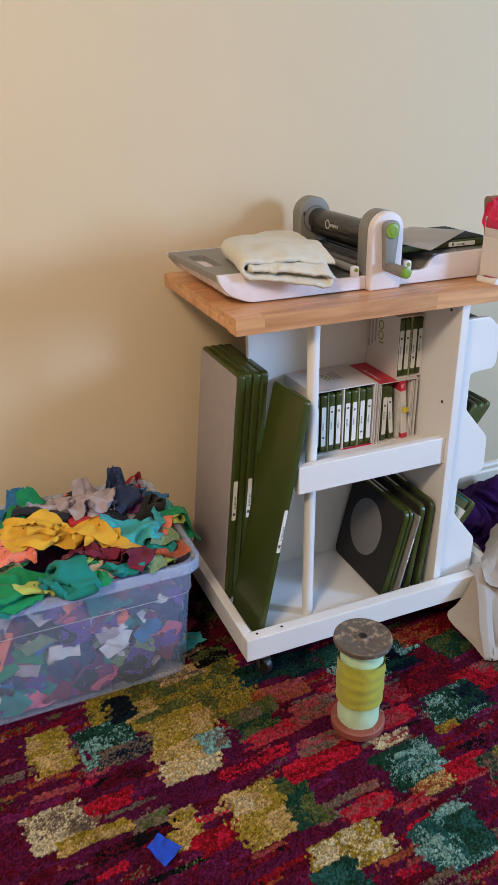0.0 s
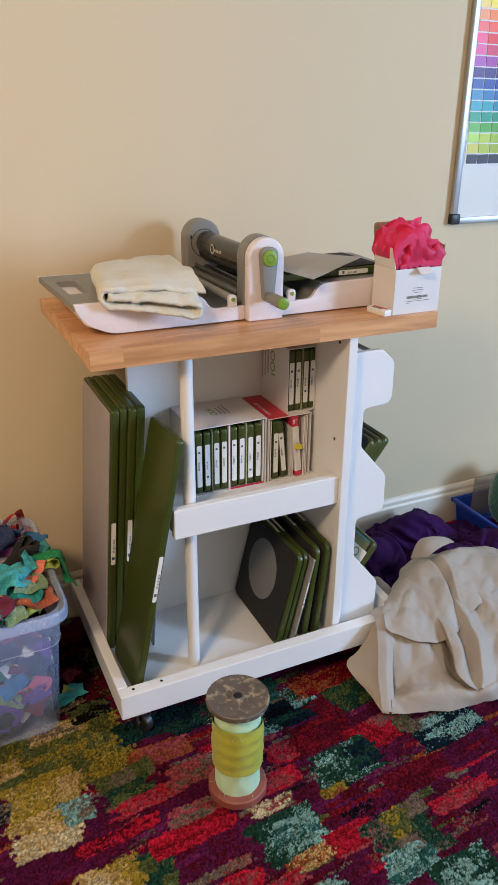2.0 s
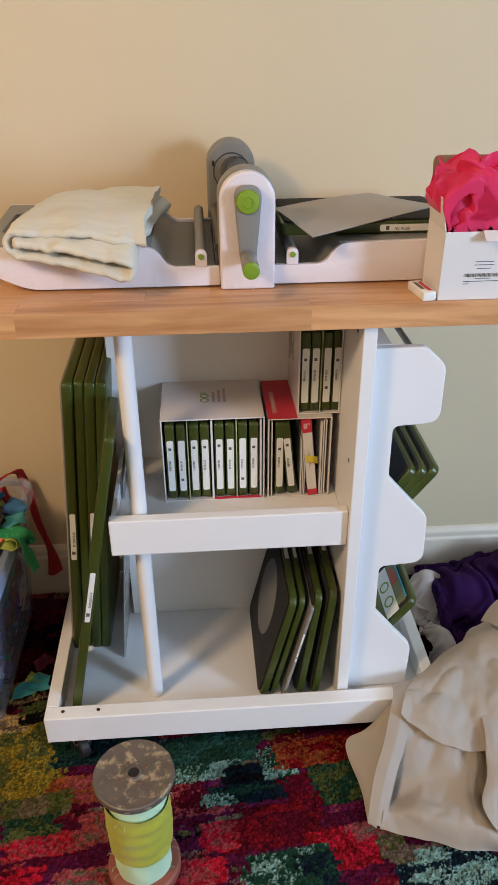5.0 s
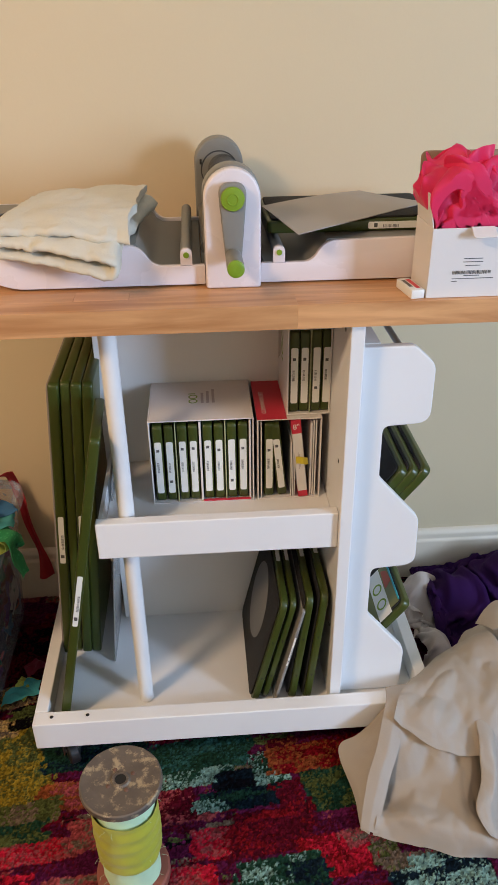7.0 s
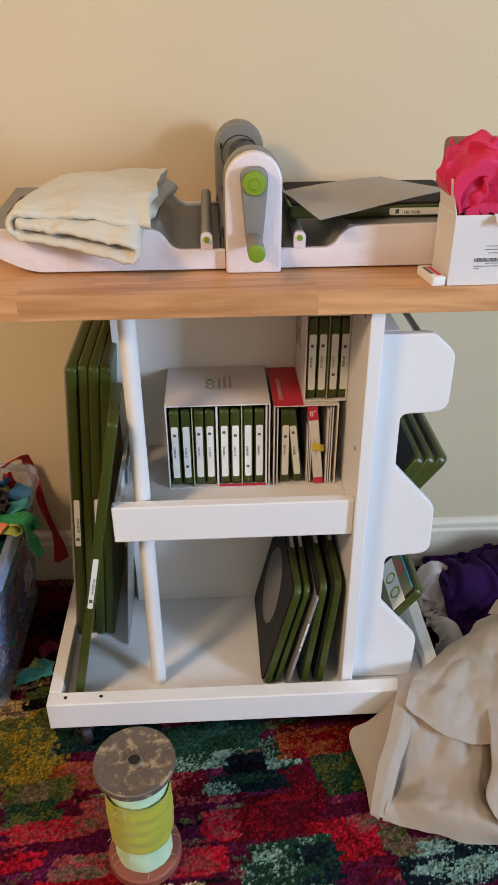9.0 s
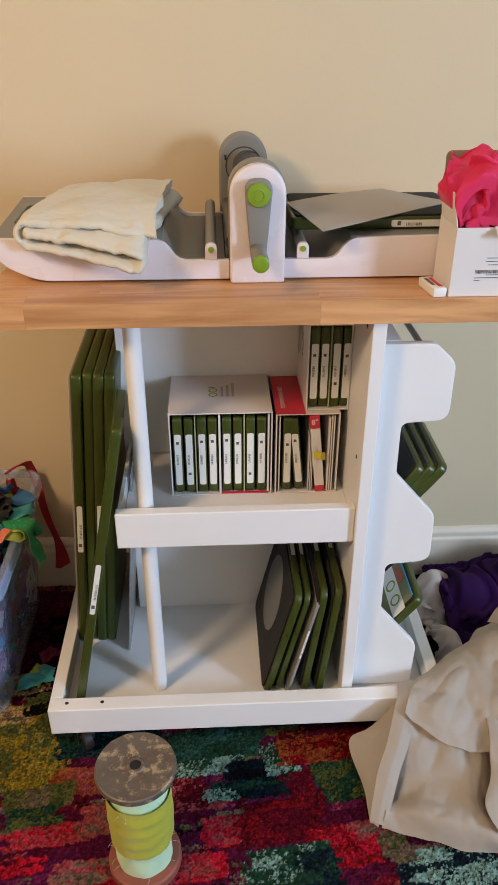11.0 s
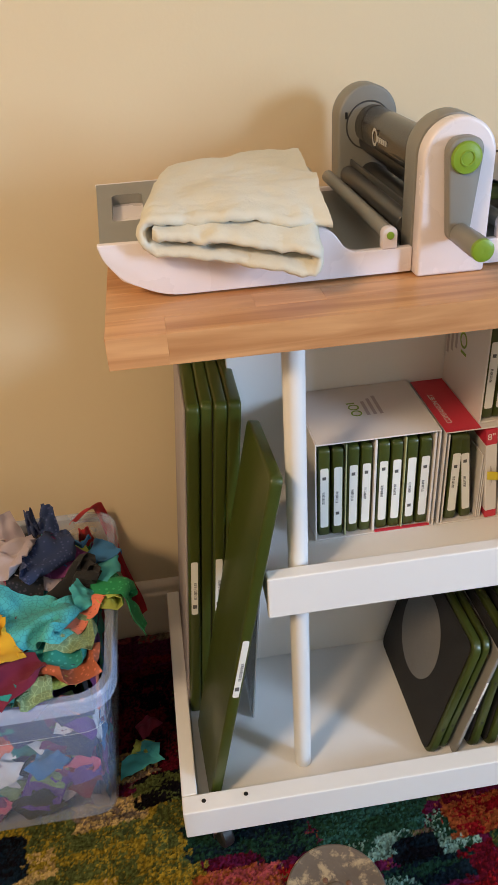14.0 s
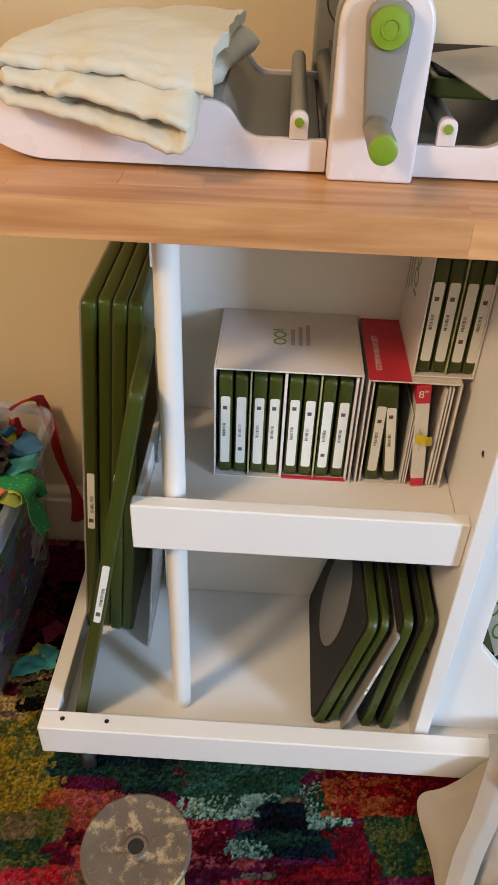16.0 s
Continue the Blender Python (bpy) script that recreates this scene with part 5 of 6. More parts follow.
def bend(lines, nu, nv, seed, amp, crisp=0.70):
    """A sheet through lines of points: smooth along each line, nearly creased from line to line."""
    n, k = len(lines) - 1, len(lines[0]) - 1

    def spline(p0, p1, p2, p3, t):
        return 0.5 * (2 * p1 + (p2 - p0) * t + (2 * p0 - 5 * p1 + 4 * p2 - p3) * t * t + (3 * p1 - p0 - 3 * p2 + p3) * t ** 3)

    def on(pts, t):
        m = len(pts) - 1
        i = min(m - 1, int(t * m))
        return spline(pts[max(0, i - 1)], pts[i], pts[i + 1], pts[min(m, i + 2)], t * m - i)

    rows = [[Vector(p) for p in line] for line in lines]

    def f(u, v):
        cut = [on(r, v) for r in rows]
        i = min(n - 1, int(u * n))
        t = u * n - i
        p = on(cut, u) * (1 - crisp) + (cut[i] * (1 - t) + cut[i + 1] * t) * crisp
        w = 1.7 * (abs(nz(p.x * 8 + p.y * 6 + seed, p.y * 5 - p.x * 5, p.z * 5)) - 0.25) + 0.85 * (abs(nz(p.x * 17 - p.y * 12, p.y * 13 + seed, p.z * 11)) - 0.25) + 0.30 * (abs(nz(p.x * 38 + p.y * 22, p.y * 30 - p.x * 25, seed + p.z * 30)) - 0.25)
        p = p + Vector((nz(p.y * 16, p.z * 16, seed) * amp * 0.8, nz(p.x * 16, p.z * 16, seed + 5) * amp * 0.8, 1.25 * amp * w))
        p.z = max(0.005, p.z)
        return p

    return sheet(nu, nv, f)


def beige_cloth():
    beige = material("stone_beige_canvas", (0.385, 0.335, 0.282), 0.62, var=0.05, scale=9, bump=0.12, bscale=340, sheen=0.05)
    parts = []
    # flap that sticks out under the tray's corner, then the folded band beside it
    parts.append(bend([[(0.650, -0.003, 0.136), (0.598, -0.012, 0.076), (0.558, -0.024, 0.052), (0.573, -0.085, 0.026), (0.576, -0.158, 0.006)],
                       [(0.654, -0.006, 0.140), (0.616, -0.022, 0.080), (0.588, -0.048, 0.054), (0.582, -0.100, 0.032), (0.580, -0.160, 0.008)],
                       [(0.666, -0.010, 0.146), (0.650, -0.050, 0.108), (0.628, -0.098, 0.068), (0.605, -0.130, 0.036), (0.588, -0.166, 0.008)]], 24, 50, 1.0, 0.0045))
    parts.append(bend([[(0.652, 0.034, 0.1405), (0.643, -0.010, 0.150), (0.620, -0.060, 0.108), (0.592, -0.112, 0.060), (0.574, -0.160, 0.012)],
                       [(0.672, 0.034, 0.1435), (0.664, -0.013, 0.157), (0.641, -0.063, 0.113), (0.611, -0.116, 0.064), (0.587, -0.167, 0.014)],
                       [(0.693, 0.034, 0.1445), (0.684, -0.012, 0.156), (0.660, -0.062, 0.110), (0.629, -0.116, 0.060), (0.602, -0.173, 0.012)]], 14, 50, 2.0, 0.0030, 0.8))
    # broad front panel that turns up in a skirt near the rug
    parts.append(bend([[(0.680, 0.020, 0.146), (0.676, -0.020, 0.146), (0.652, -0.068, 0.096), (0.624, -0.113, 0.034), (0.607, -0.156, 0.034), (0.596, -0.172, 0.006)],
                       [(0.720, 0.010, 0.146), (0.716, -0.035, 0.136), (0.700, -0.085, 0.092), (0.680, -0.133, 0.042), (0.672, -0.176, 0.042), (0.663, -0.194, 0.006)],
                       [(0.760, -0.005, 0.146), (0.757, -0.050, 0.126), (0.744, -0.105, 0.090), (0.730, -0.148, 0.050), (0.726, -0.196, 0.046), (0.723, -0.214, 0.006)],
                       [(0.790, -0.020, 0.146), (0.788, -0.060, 0.120), (0.774, -0.120, 0.082), (0.764, -0.158, 0.054), (0.766, -0.211, 0.048), (0.770, -0.226, 0.006)],
                       [(0.820, -0.020, 0.140), (0.815, -0.060, 0.100), (0.806, -0.120, 0.050), (0.800, -0.158, 0.034), (0.819, -0.221, 0.042), (0.830, -0.232, 0.006)],
                       [(0.900, -0.020, 0.120), (0.900, -0.060, 0.090), (0.900, -0.120, 0.045), (0.900, -0.158, 0.034), (0.909, -0.221, 0.046), (0.913, -0.238, 0.006)],
                       [(1.060, -0.020, 0.120), (1.060, -0.060, 0.100), (1.060, -0.120, 0.070), (1.055, -0.168, 0.039), (1.054, -0.221, 0.042), (1.053, -0.238, 0.006)],
                       [(1.300, 0.020, 0.080), (1.310, -0.030, 0.080), (1.320, -0.100, 0.060), (1.320, -0.148, 0.034), (1.324, -0.196, 0.037), (1.328, -0.212, 0.006)]], 120, 70, 3.0, 0.0110))
    # gathered bundle drawn down from under the hem
    parts.append(bend([[(0.800, -0.020, 0.140), (0.797, -0.070, 0.108), (0.792, -0.130, 0.072), (0.784, -0.180, 0.052), (0.790, -0.205, 0.038)],
                       [(0.800, -0.030, 0.150), (0.790, -0.085, 0.140), (0.780, -0.140, 0.104), (0.762, -0.185, 0.078), (0.772, -0.217, 0.060)],
                       [(0.828, -0.030, 0.146), (0.815, -0.090, 0.134), (0.800, -0.150, 0.098), (0.785, -0.195, 0.072), (0.786, -0.222, 0.050)],
                       [(0.848, -0.035, 0.140), (0.838, -0.090, 0.098), (0.824, -0.150, 0.060), (0.808, -0.195, 0.046), (0.800, -0.222, 0.044)],
                       [(0.872, -0.030, 0.160), (0.866, -0.090, 0.142), (0.850, -0.150, 0.104), (0.826, -0.200, 0.072), (0.806, -0.226, 0.054)],
                       [(0.915, -0.035, 0.150), (0.905, -0.095, 0.116), (0.892, -0.150, 0.086), (0.866, -0.205, 0.058), (0.838, -0.234, 0.036)],
                       [(0.945, -0.030, 0.165), (0.945, -0.090, 0.136), (0.940, -0.150, 0.100), (0.920, -0.205, 0.064), (0.895, -0.242, 0.034)],
                       [(1.010, -0.025, 0.160), (1.020, -0.090, 0.124), (1.020, -0.145, 0.086), (1.005, -0.200, 0.058), (0.985, -0.245, 0.030)],
                       [(1.120, -0.010, 0.165), (1.140, -0.080, 0.140), (1.150, -0.140, 0.104), (1.150, -0.195, 0.064), (1.140, -0.240, 0.026)],
                       [(1.280, 0.020, 0.100), (1.320, -0.050, 0.080), (1.340, -0.110, 0.060), (1.340, -0.165, 0.040), (1.330, -0.215, 0.010)]], 120, 60, 4.0, 0.0095))
    # upper layer with its turned hem; its back falls behind the tray
    parts.append(bend([[(0.652, -0.046, 0.151), (0.664, -0.014, 0.161), (0.676, 0.012, 0.160), (0.690, 0.032, 0.154), (0.700, 0.046, 0.146)],
                       [(0.702, -0.078, 0.123), (0.712, -0.030, 0.155), (0.728, 0.016, 0.165), (0.742, 0.052, 0.158), (0.752, 0.078, 0.146)],
                       [(0.758, -0.100, 0.110), (0.774, -0.036, 0.152), (0.790, 0.024, 0.172), (0.800, 0.080, 0.168), (0.798, 0.128, 0.120)],
                       [(0.806, -0.104, 0.112), (0.828, -0.030, 0.168), (0.842, 0.036, 0.192), (0.850, 0.100, 0.196), (0.846, 0.176, 0.120)],
                       [(0.836, -0.094, 0.118), (0.856, -0.036, 0.170), (0.868, 0.030, 0.198), (0.872, 0.096, 0.206), (0.880, 0.196, 0.120)],
                       [(0.850, -0.086, 0.122), (0.866, -0.034, 0.148), (0.879, 0.026, 0.172), (0.887, 0.090, 0.190), (0.915, 0.208, 0.120)],
                       [(0.872, -0.076, 0.130), (0.884, -0.024, 0.172), (0.898, 0.030, 0.198), (0.918, 0.092, 0.208), (0.950, 0.216, 0.120)],
                       [(0.935, -0.056, 0.146), (0.940, -0.010, 0.176), (0.955, 0.050, 0.196), (0.975, 0.110, 0.200), (1.000, 0.220, 0.110)],
                       [(1.050, -0.030, 0.172), (1.060, 0.010, 0.184), (1.080, 0.060, 0.186), (1.090, 0.120, 0.172), (1.100, 0.220, 0.090)],
                       [(1.240, 0.010, 0.140), (1.260, 0.040, 0.135), (1.280, 0.080, 0.125), (1.290, 0.130, 0.100), (1.280, 0.210, 0.040)]], 140, 70, 5.0, 0.0105))
    # turned-up corner at the top
    parts.append(bend([[(0.858, 0.146, 0.180), (0.866, 0.126, 0.194), (0.876, 0.100, 0.206)],
                       [(0.876, 0.158, 0.204), (0.888, 0.134, 0.215), (0.902, 0.106, 0.214)],
                       [(0.900, 0.168, 0.217), (0.918, 0.142, 0.224), (0.938, 0.116, 0.216)],
                       [(0.940, 0.170, 0.215), (0.956, 0.148, 0.219), (0.972, 0.128, 0.210)],
                       [(0.982, 0.168, 0.206), (0.990, 0.152, 0.206), (0.998, 0.140, 0.200)]], 24, 12, 6.0, 0.0008, 0.2))
    c = thing("beige_fabric", (0, 0, 0), "stone beige canvas folded and heaped over the cart's corner", "fabric")
    for name, p in zip(("side_flap", "folded_band", "front_panel", "gathered_fold", "upper_layer", "turned_corner"), parts):
        part(name, thick(p, 0.0016), beige, c, sharp=60)


heaps()


# ---- far corner things ----
def far_things():
    wb = thing("whiteboard", (0, 0, 0), "white dry-erase board in an aluminium frame on the wall", "whiteboard")
    x0, x1, z0, z1 = 1.179, 2.20, 0.999, 1.92
    gloss = material("glossy_white_enamel", (0.80, 0.79, 0.76), 0.06, var=0.01, bump=0.0)
    alu = material("brushed_aluminium", (0.50, 0.51, 0.52), 0.4, 0.9, var=0.06, scale=30)
    part("panel", block(x0 + 0.008, x1 - 0.008, 0.528, 0.5395, z0 + 0.008, z1 - 0.008, 0), gloss, wb, "glossy white panel")
    part("frame_rail", block(x0 + 0.0285, x1 - 0.0285, 0.522, 0.5395, z0, z0 + 0.018, 0.002), alu, wb)
    part("frame_rail", block(x0 + 0.0285, x1 - 0.0285, 0.522, 0.5395, z1 - 0.018, z1, 0.002), alu, wb)
    part("frame_rail", block(x0, x0 + 0.018, 0.522, 0.5395, z0 + 0.0285, z1 - 0.0285, 0.002), alu, wb)
    part("frame_rail", block(x1 - 0.018, x1, 0.522, 0.5395, z0 + 0.0285, z1 - 0.0285, 0.002), alu, wb)
    for x in (x0, x1 - 0.028):
        for z in (z0, z1 - 0.028):
            part("corner_cap", block(x - 0.001, x + 0.028, 0.5205, 0.5396, z - 0.001, z + 0.028, 0.003), BLACK, wb, "black corner cap")
    ch = thing("colour_chart", (0, 0, 0), "chart of many small painted colour swatches on the board", "colour chart")
    part("chart_sheet", block(1.203, 1.60, 0.5265, 0.5276, 1.158, 1.60, 0), LABEL, ch)
    sw = bpy.data.materials.new("swatch_paint")
    sw.use_nodes = True
    nt = sw.node_tree
    info = nt.nodes.new("ShaderNodeObjectInfo")
    nt.links.new(info.outputs["Color"], nt.nodes["Principled BSDF"].inputs["Base Color"])
    nt.nodes["Principled BSDF"].inputs["Roughness"].default_value = 0.5
    bm = block(-0.0185, 0.0185, -0.0006, 0.0006, -0.0120, 0.0120, 0.0003, 1)
    me = bpy.data.meshes.new("swatch")
    bm.to_mesh(me)
    bm.free()
    me.materials.append(sw)
    import colorsys
    rows = [(0.75, 0.25, 0.20), (0.17, 0.95, 0.70), (0.20, 0.90, 0.75), (0.28, 0.85, 0.62), (0.45, 0.90, 0.55), (0.52, 0.90, 0.62), (0.58, 0.85, 0.62), (0.62, 0.80, 0.55), (0.74, 0.70, 0.42), (0.86, 0.75, 0.60), (0.95, 0.90, 0.78), (0.98, 0.95, 0.85), (0.03, 0.92, 0.95), (0.08, 0.92, 0.97), (0.13, 0.85, 0.98), (0.12, 0.15, 0.92)]
    rng = random.Random(6)
    for r, (hh, ss, vv) in enumerate(rows):
        for k in range(8):
            s = min(1, ss * (0.62 + 0.16 * k))
            v = vv * (1.18 - 0.10 * k)
            c = colorsys.hsv_to_rgb(hh + rng.uniform(-0.02, 0.02), s, min(1, v))
            o = shared("swatch", me, ch, pose(1.227 + k * 0.0395 - r * 0.0012, 0.5256, 1.174 + r * 0.0272 - 0.0008 * math.sin(k), 0, rng.uniform(-1, 1), 0))
            o.color = (*[q ** 2.2 for q in c], 1)
    # blue box with a knitted bag
    bb = thing("blue_bin", (0, 0, 0), "blue plastic storage bin standing by the baseboard", "storage bin")
    blue = material("blue_plastic", (0.012, 0.045, 0.30), 0.3, var=0.1)
    X0, X1, Y0, Y1, T = 1.315, 1.72, 0.27, 0.505, 0.003
    part("tub_wall", prism([(Y0, 0.088), (Y0 + T, 0.088), (Y0 + 0.02 + T, 0.004), (Y0 + 0.02, 0.004)], "x", X0, X1, 0), blue, bb)
    part("tub_wall", prism([(Y1, 0.088), (Y1 - T, 0.088), (Y1 - 0.02 - T, 0.004), (Y1 - 0.02, 0.004)], "x", X0, X1, 0), blue, bb)
    part("tub_end", prism([(X0, 0.088), (X0 + T, 0.088), (X0 + 0.02 + T, 0.004), (X0 + 0.02, 0.004)], "y", Y0 + 0.004, Y1 - 0.004, 0), blue, bb)
    part("tub_end", prism([(X1, 0.088), (X1 - T, 0.088), (X1 - 0.02 - T, 0.004), (X1 - 0.02, 0.004)], "y", Y0 + 0.004, Y1 - 0.004, 0), blue, bb)
    part("tub_floor", block(X0 + 0.02, X1 - 0.02, Y0 + 0.02, Y1 - 0.02, 0.003, 0.006, 0), blue, bb)
    rim = bmesh.new()
    for a in (block(X0 - 0.012, X1 + 0.012, Y0 - 0.012, Y0 - 0.0002, 0.078, 0.092, 0.003), block(X0 - 0.012, X1 + 0.012, Y1 + 0.0002, Y1 + 0.010, 0.078, 0.092, 0.003), block(X0 - 0.012, X0 - 0.0002, Y0, Y1, 0.078, 0.092, 0.003), block(X1 + 0.0002, X1 + 0.012, Y0, Y1, 0.078, 0.092, 0.003)):
        merge(rim, a)
    part("tub_rim", rim, blue, bb)
    lid = tagged(part("clear_lid", block(1.37, 1.66, 0.498, 0.503, 0.010, 0.165, 0.002), translucent("smoky_plastic", (0.3, 0.3, 0.3), 0.55), None), "smoky clear plastic lid upright in the blue bin", "lid")
    lid.location.y = -0.014
    bag = thing("knitted_bag", (1.46, 0.385, 0.006), "teal and green knitted yarn bag in the blue bin", "bag")
    yarn = material("teal_green_yarn", (0.02, 0.12, 0.075), 0.9, var=0.6, scale=35, bump=0.8, bscale=120, sheen=0.4)

    def f(u, v):
        a, p = u * math.tau, v * math.pi
        r = 0.085 * (1 + 0.10 * nz(math.cos(a) * 2, math.sin(a) * 2, v * 4)) + 0.0035 * math.sin(a * 26) * math.sin(p * 30)
        return (r * math.cos(a) * math.sin(p), r * math.sin(a) * math.sin(p) * 0.9, 0.125 - 0.125 * math.cos(p) * 0.98)

    bm = sheet(90, 60, f)
    bmesh.ops.remove_doubles(bm, verts=bm.verts, dist=0.00001)
    part("bag_body", bm, yarn, bag, sharp=80)
    pts = [(-0.07 - 0.03 * math.sin(k * 0.35), -0.05 - 0.012 * k / 3, 0.17 - 0.012 * k) for k in range(9)] + [(-0.05 + 0.012 * k, -0.085, 0.064 + 0.004 * k) for k in range(6)]
    bm = bmesh.new()
    for p, q in zip(pts, pts[1:]):
        merge(bm, rod(p, q, 0.0045, 8, 0.0005))
    part("cord", bm, yarn, bag, "twisted yarn cord")


far_things()


# ---- rug ----
HUES = {"mulberry": (0.110, 0.010, 0.055), "maroon": (0.13, 0.005, 0.014), "wine": (0.072, 0.003, 0.010), "plum": (0.070, 0.006, 0.032), "crimson": (0.35, 0.008, 0.022), "red": (0.17, 0.005, 0.009), "forest": (0.011, 0.040, 0.024), "teal": (0.020, 0.075, 0.066),
        "mist": (0.17, 0.30, 0.265), "navy": (0.005, 0.012, 0.020), "olive": (0.25, 0.175, 0.018), "tan": (0.40, 0.27, 0.10), "cream": (0.46, 0.39, 0.23), "rust": (0.23, 0.058, 0.018),
        "taupe": (0.13, 0.092, 0.066), "black": (0.005, 0.004, 0.006), "moss": (0.07, 0.085, 0.024), "rose": (0.25, 0.045, 0.05)}


def rug():
    x0, x1, y0, y1, step = -0.80, 1.60, -0.80, 0.515, 0.0024
    nx, ny = int((x1 - x0) / step) + 1, int((y1 - y0) / step) + 1
    xs, ys = np.meshgrid(np.linspace(x0, x1, nx), np.linspace(y0, y1, ny), indexing="ij")
    rng = np.random.RandomState(11)
    c, s = math.cos(radians(5)), math.sin(radians(5))

    def soft(size, seed):
        """Smooth random field in -1..1 with blobs of about that size in metres."""
        r = np.random.RandomState(seed)
        gx, gy = int((x1 - x0) / size) + 3, int((y1 - y0) / size) + 3
        g = r.uniform(-1, 1, (gx, gy))
        fx, fy = (xs - x0) / size, (ys - y0) / size
        i, j = fx.astype(int), fy.astype(int)
        a, b = fx - i, fy - j
        a, b = a * a * (3 - 2 * a), b * b * (3 - 2 * b)
        return (g[i, j] * (1 - a) + g[i + 1, j] * a) * (1 - b) + (g[i, j + 1] * (1 - a) + g[i + 1, j + 1] * a) * b

    # rug coordinates, with woven, ragged edges
    U = xs * c + ys * s + 0.013 * soft(0.008, 1) + 0.012 * soft(0.05, 2)
    W = -xs * s + ys * c + 0.003 * soft(0.007, 3) + 0.005 * soft(0.07, 4)
    col = np.zeros((nx, ny, 3))
    worm = soft(0.0050, 15) + 0.35 * soft(0.0030, 16)
    streak = soft(0.03, 7) + 0.5 * soft(0.012, 8)

    def pile_colour(mask, main, second, share):
        m = mask & (abs(worm) < share * (0.34 + 0.62 * streak))
        col[mask] = HUES[main]
        col[m] = HUES[second]

    ground = np.ones_like(xs, bool)
    pile_colour(ground, "plum", "wine", 0.5)
    names = ["wine", "plum", "mulberry", "crimson", "red", "wine", "mulberry", "rose", "taupe", "plum", "plum", "black", "maroon", "mulberry", "maroon", "rust", "taupe", "moss"]
    for k in range(1700):
        u, w = rng.uniform(-0.9, 1.7), rng.uniform(-0.95, 0.6)
        a, b = rng.uniform(0.020, 0.13), rng.uniform(0.006, 0.022)
        pile_colour((abs(U - u) < a / 2) & (abs(W - w) < b / 2), names[rng.randint(len(names))], names[rng.randint(len(names))], 0.35)

    def patch(x, y, a, b, main, second="black", share=0.35):
        u, w = x * c + y * s, -x * s + y * c
        pile_colour((abs(U - u) < a / 2) & (abs(W - w) < b / 2), main, second, share)
        for q in range(4):
            du, dw = rng.uniform(-0.40, 0.40) * a, rng.uniform(-0.38, 0.38) * b
            pile_colour((abs(U - u - du) < a * rng.uniform(0.08, 0.24)) & (abs(W - w - dw) < b * rng.uniform(0.08, 0.20)), second, main, 0.3)

    # far row, under and behind the cart
    patch(-0.05, 0.30, 0.50, 0.25, "wine", "black", 0.5)
    patch(0.30, 0.30, 0.60, 0.20, "moss", "wine", 0.5)
    # olive field beside the bin
    patch(-0.190, 0.060, 0.36, 0.15, "olive", "moss", 0.42)
    patch(-0.060, 0.030, 0.16, 0.17, "olive", "moss", 0.40)
    patch(-0.130, 0.120, 0.14, 0.05, "tan", "taupe", 0.35)
    patch(-0.110, 0.200, 0.12, 0.06, "taupe", "tan", 0.4)
    patch(-0.045, 0.145, 0.09, 0.06, "black", "moss", 0.3)
    patch(-0.190, -0.065, 0.15, 0.13, "olive", "tan", 0.30)
    patch(-0.260, 0.040, 0.09, 0.05, "tan", "olive", 0.4)
    patch(-0.345, -0.025, 0.12, 0.12, "forest", "mist", 0.28)
    patch(-0.300, 0.060, 0.05, 0.08, "navy", "black", 0.4)
    patch(-0.470, 0.000, 0.10, 0.13, "olive", "tan", 0.4)
    patch(-0.205, -0.160, 0.14, 0.06, "cream", "tan", 0.45)
    patch(-0.130, -0.115, 0.07, 0.06, "mist", "taupe", 0.4)
    patch(-0.320, -0.070, 0.11, 0.05, "taupe", "navy", 0.5)
    patch(-0.340, -0.130, 0.10, 0.03, "wine", "black", 0.4)
    patch(0.070, -0.045, 0.13, 0.06, "rust", "rose", 0.45)
    patch(-0.020, -0.075, 0.12, 0.05, "moss", "taupe", 0.5)
    patch(-0.020, -0.117, 0.10, 0.05, "forest", "moss", 0.45)
    patch(0.010, -0.150, 0.15, 0.04, "rose", "crimson", 0.4)
    patch(0.070, 0.044, 0.15, 0.07, "forest", "navy", 0.5)
    patch(0.150, 0.030, 0.10, 0.09, "navy", "forest", 0.4)
    patch(0.120, -0.120, 0.12, 0.06, "rose", "taupe", 0.45)
    # dark greens in front of the cart
    patch(0.300, 0.030, 0.19, 0.07, "forest", "teal", 0.35)
    patch(0.292, -0.022, 0.15, 0.035, "mist", "forest", 0.35)
    patch(0.372, -0.032, 0.09, 0.045, "black", "navy", 0.3)
    patch(0.432, -0.020, 0.055, 0.085, "mist", "forest", 0.38)
    patch(0.385, -0.072, 0.17, 0.045, "navy", "forest", 0.4)
    patch(0.310, -0.085, 0.05, 0.03, "mist", "forest", 0.4)
    patch(0.505, 0.008, 0.15, 0.06, "rust", "red", 0.45)
    patch(0.545, -0.062, 0.10, 0.085, "forest", "moss", 0.40)
    patch(0.466, -0.100, 0.06, 0.12, "wine", "red", 0.35)
    patch(0.400, -0.150, 0.17, 0.06, "wine", "red", 0.25)
    patch(0.240, -0.080, 0.09, 0.07, "wine", "rose", 0.4)
    patch(0.600, 0.027, 0.08, 0.06, "red", "wine", 0.4)
    patch(0.394, -0.120, 0.11, 0.035, "wine", "red", 0.35)
    patch(0.522, -0.190, 0.13, 0.075, "red", "crimson", 0.5)
    patch(0.310, -0.155, 0.06, 0.05, "crimson", "rose", 0.4)
    patch(0.609, -0.160, 0.12, 0.035, "rose", "taupe", 0.5)
    patch(0.695, -0.243, 0.19, 0.085, "navy", "mist", 0.40)
    patch(0.620, -0.200, 0.05, 0.05, "taupe", "moss", 0.5)
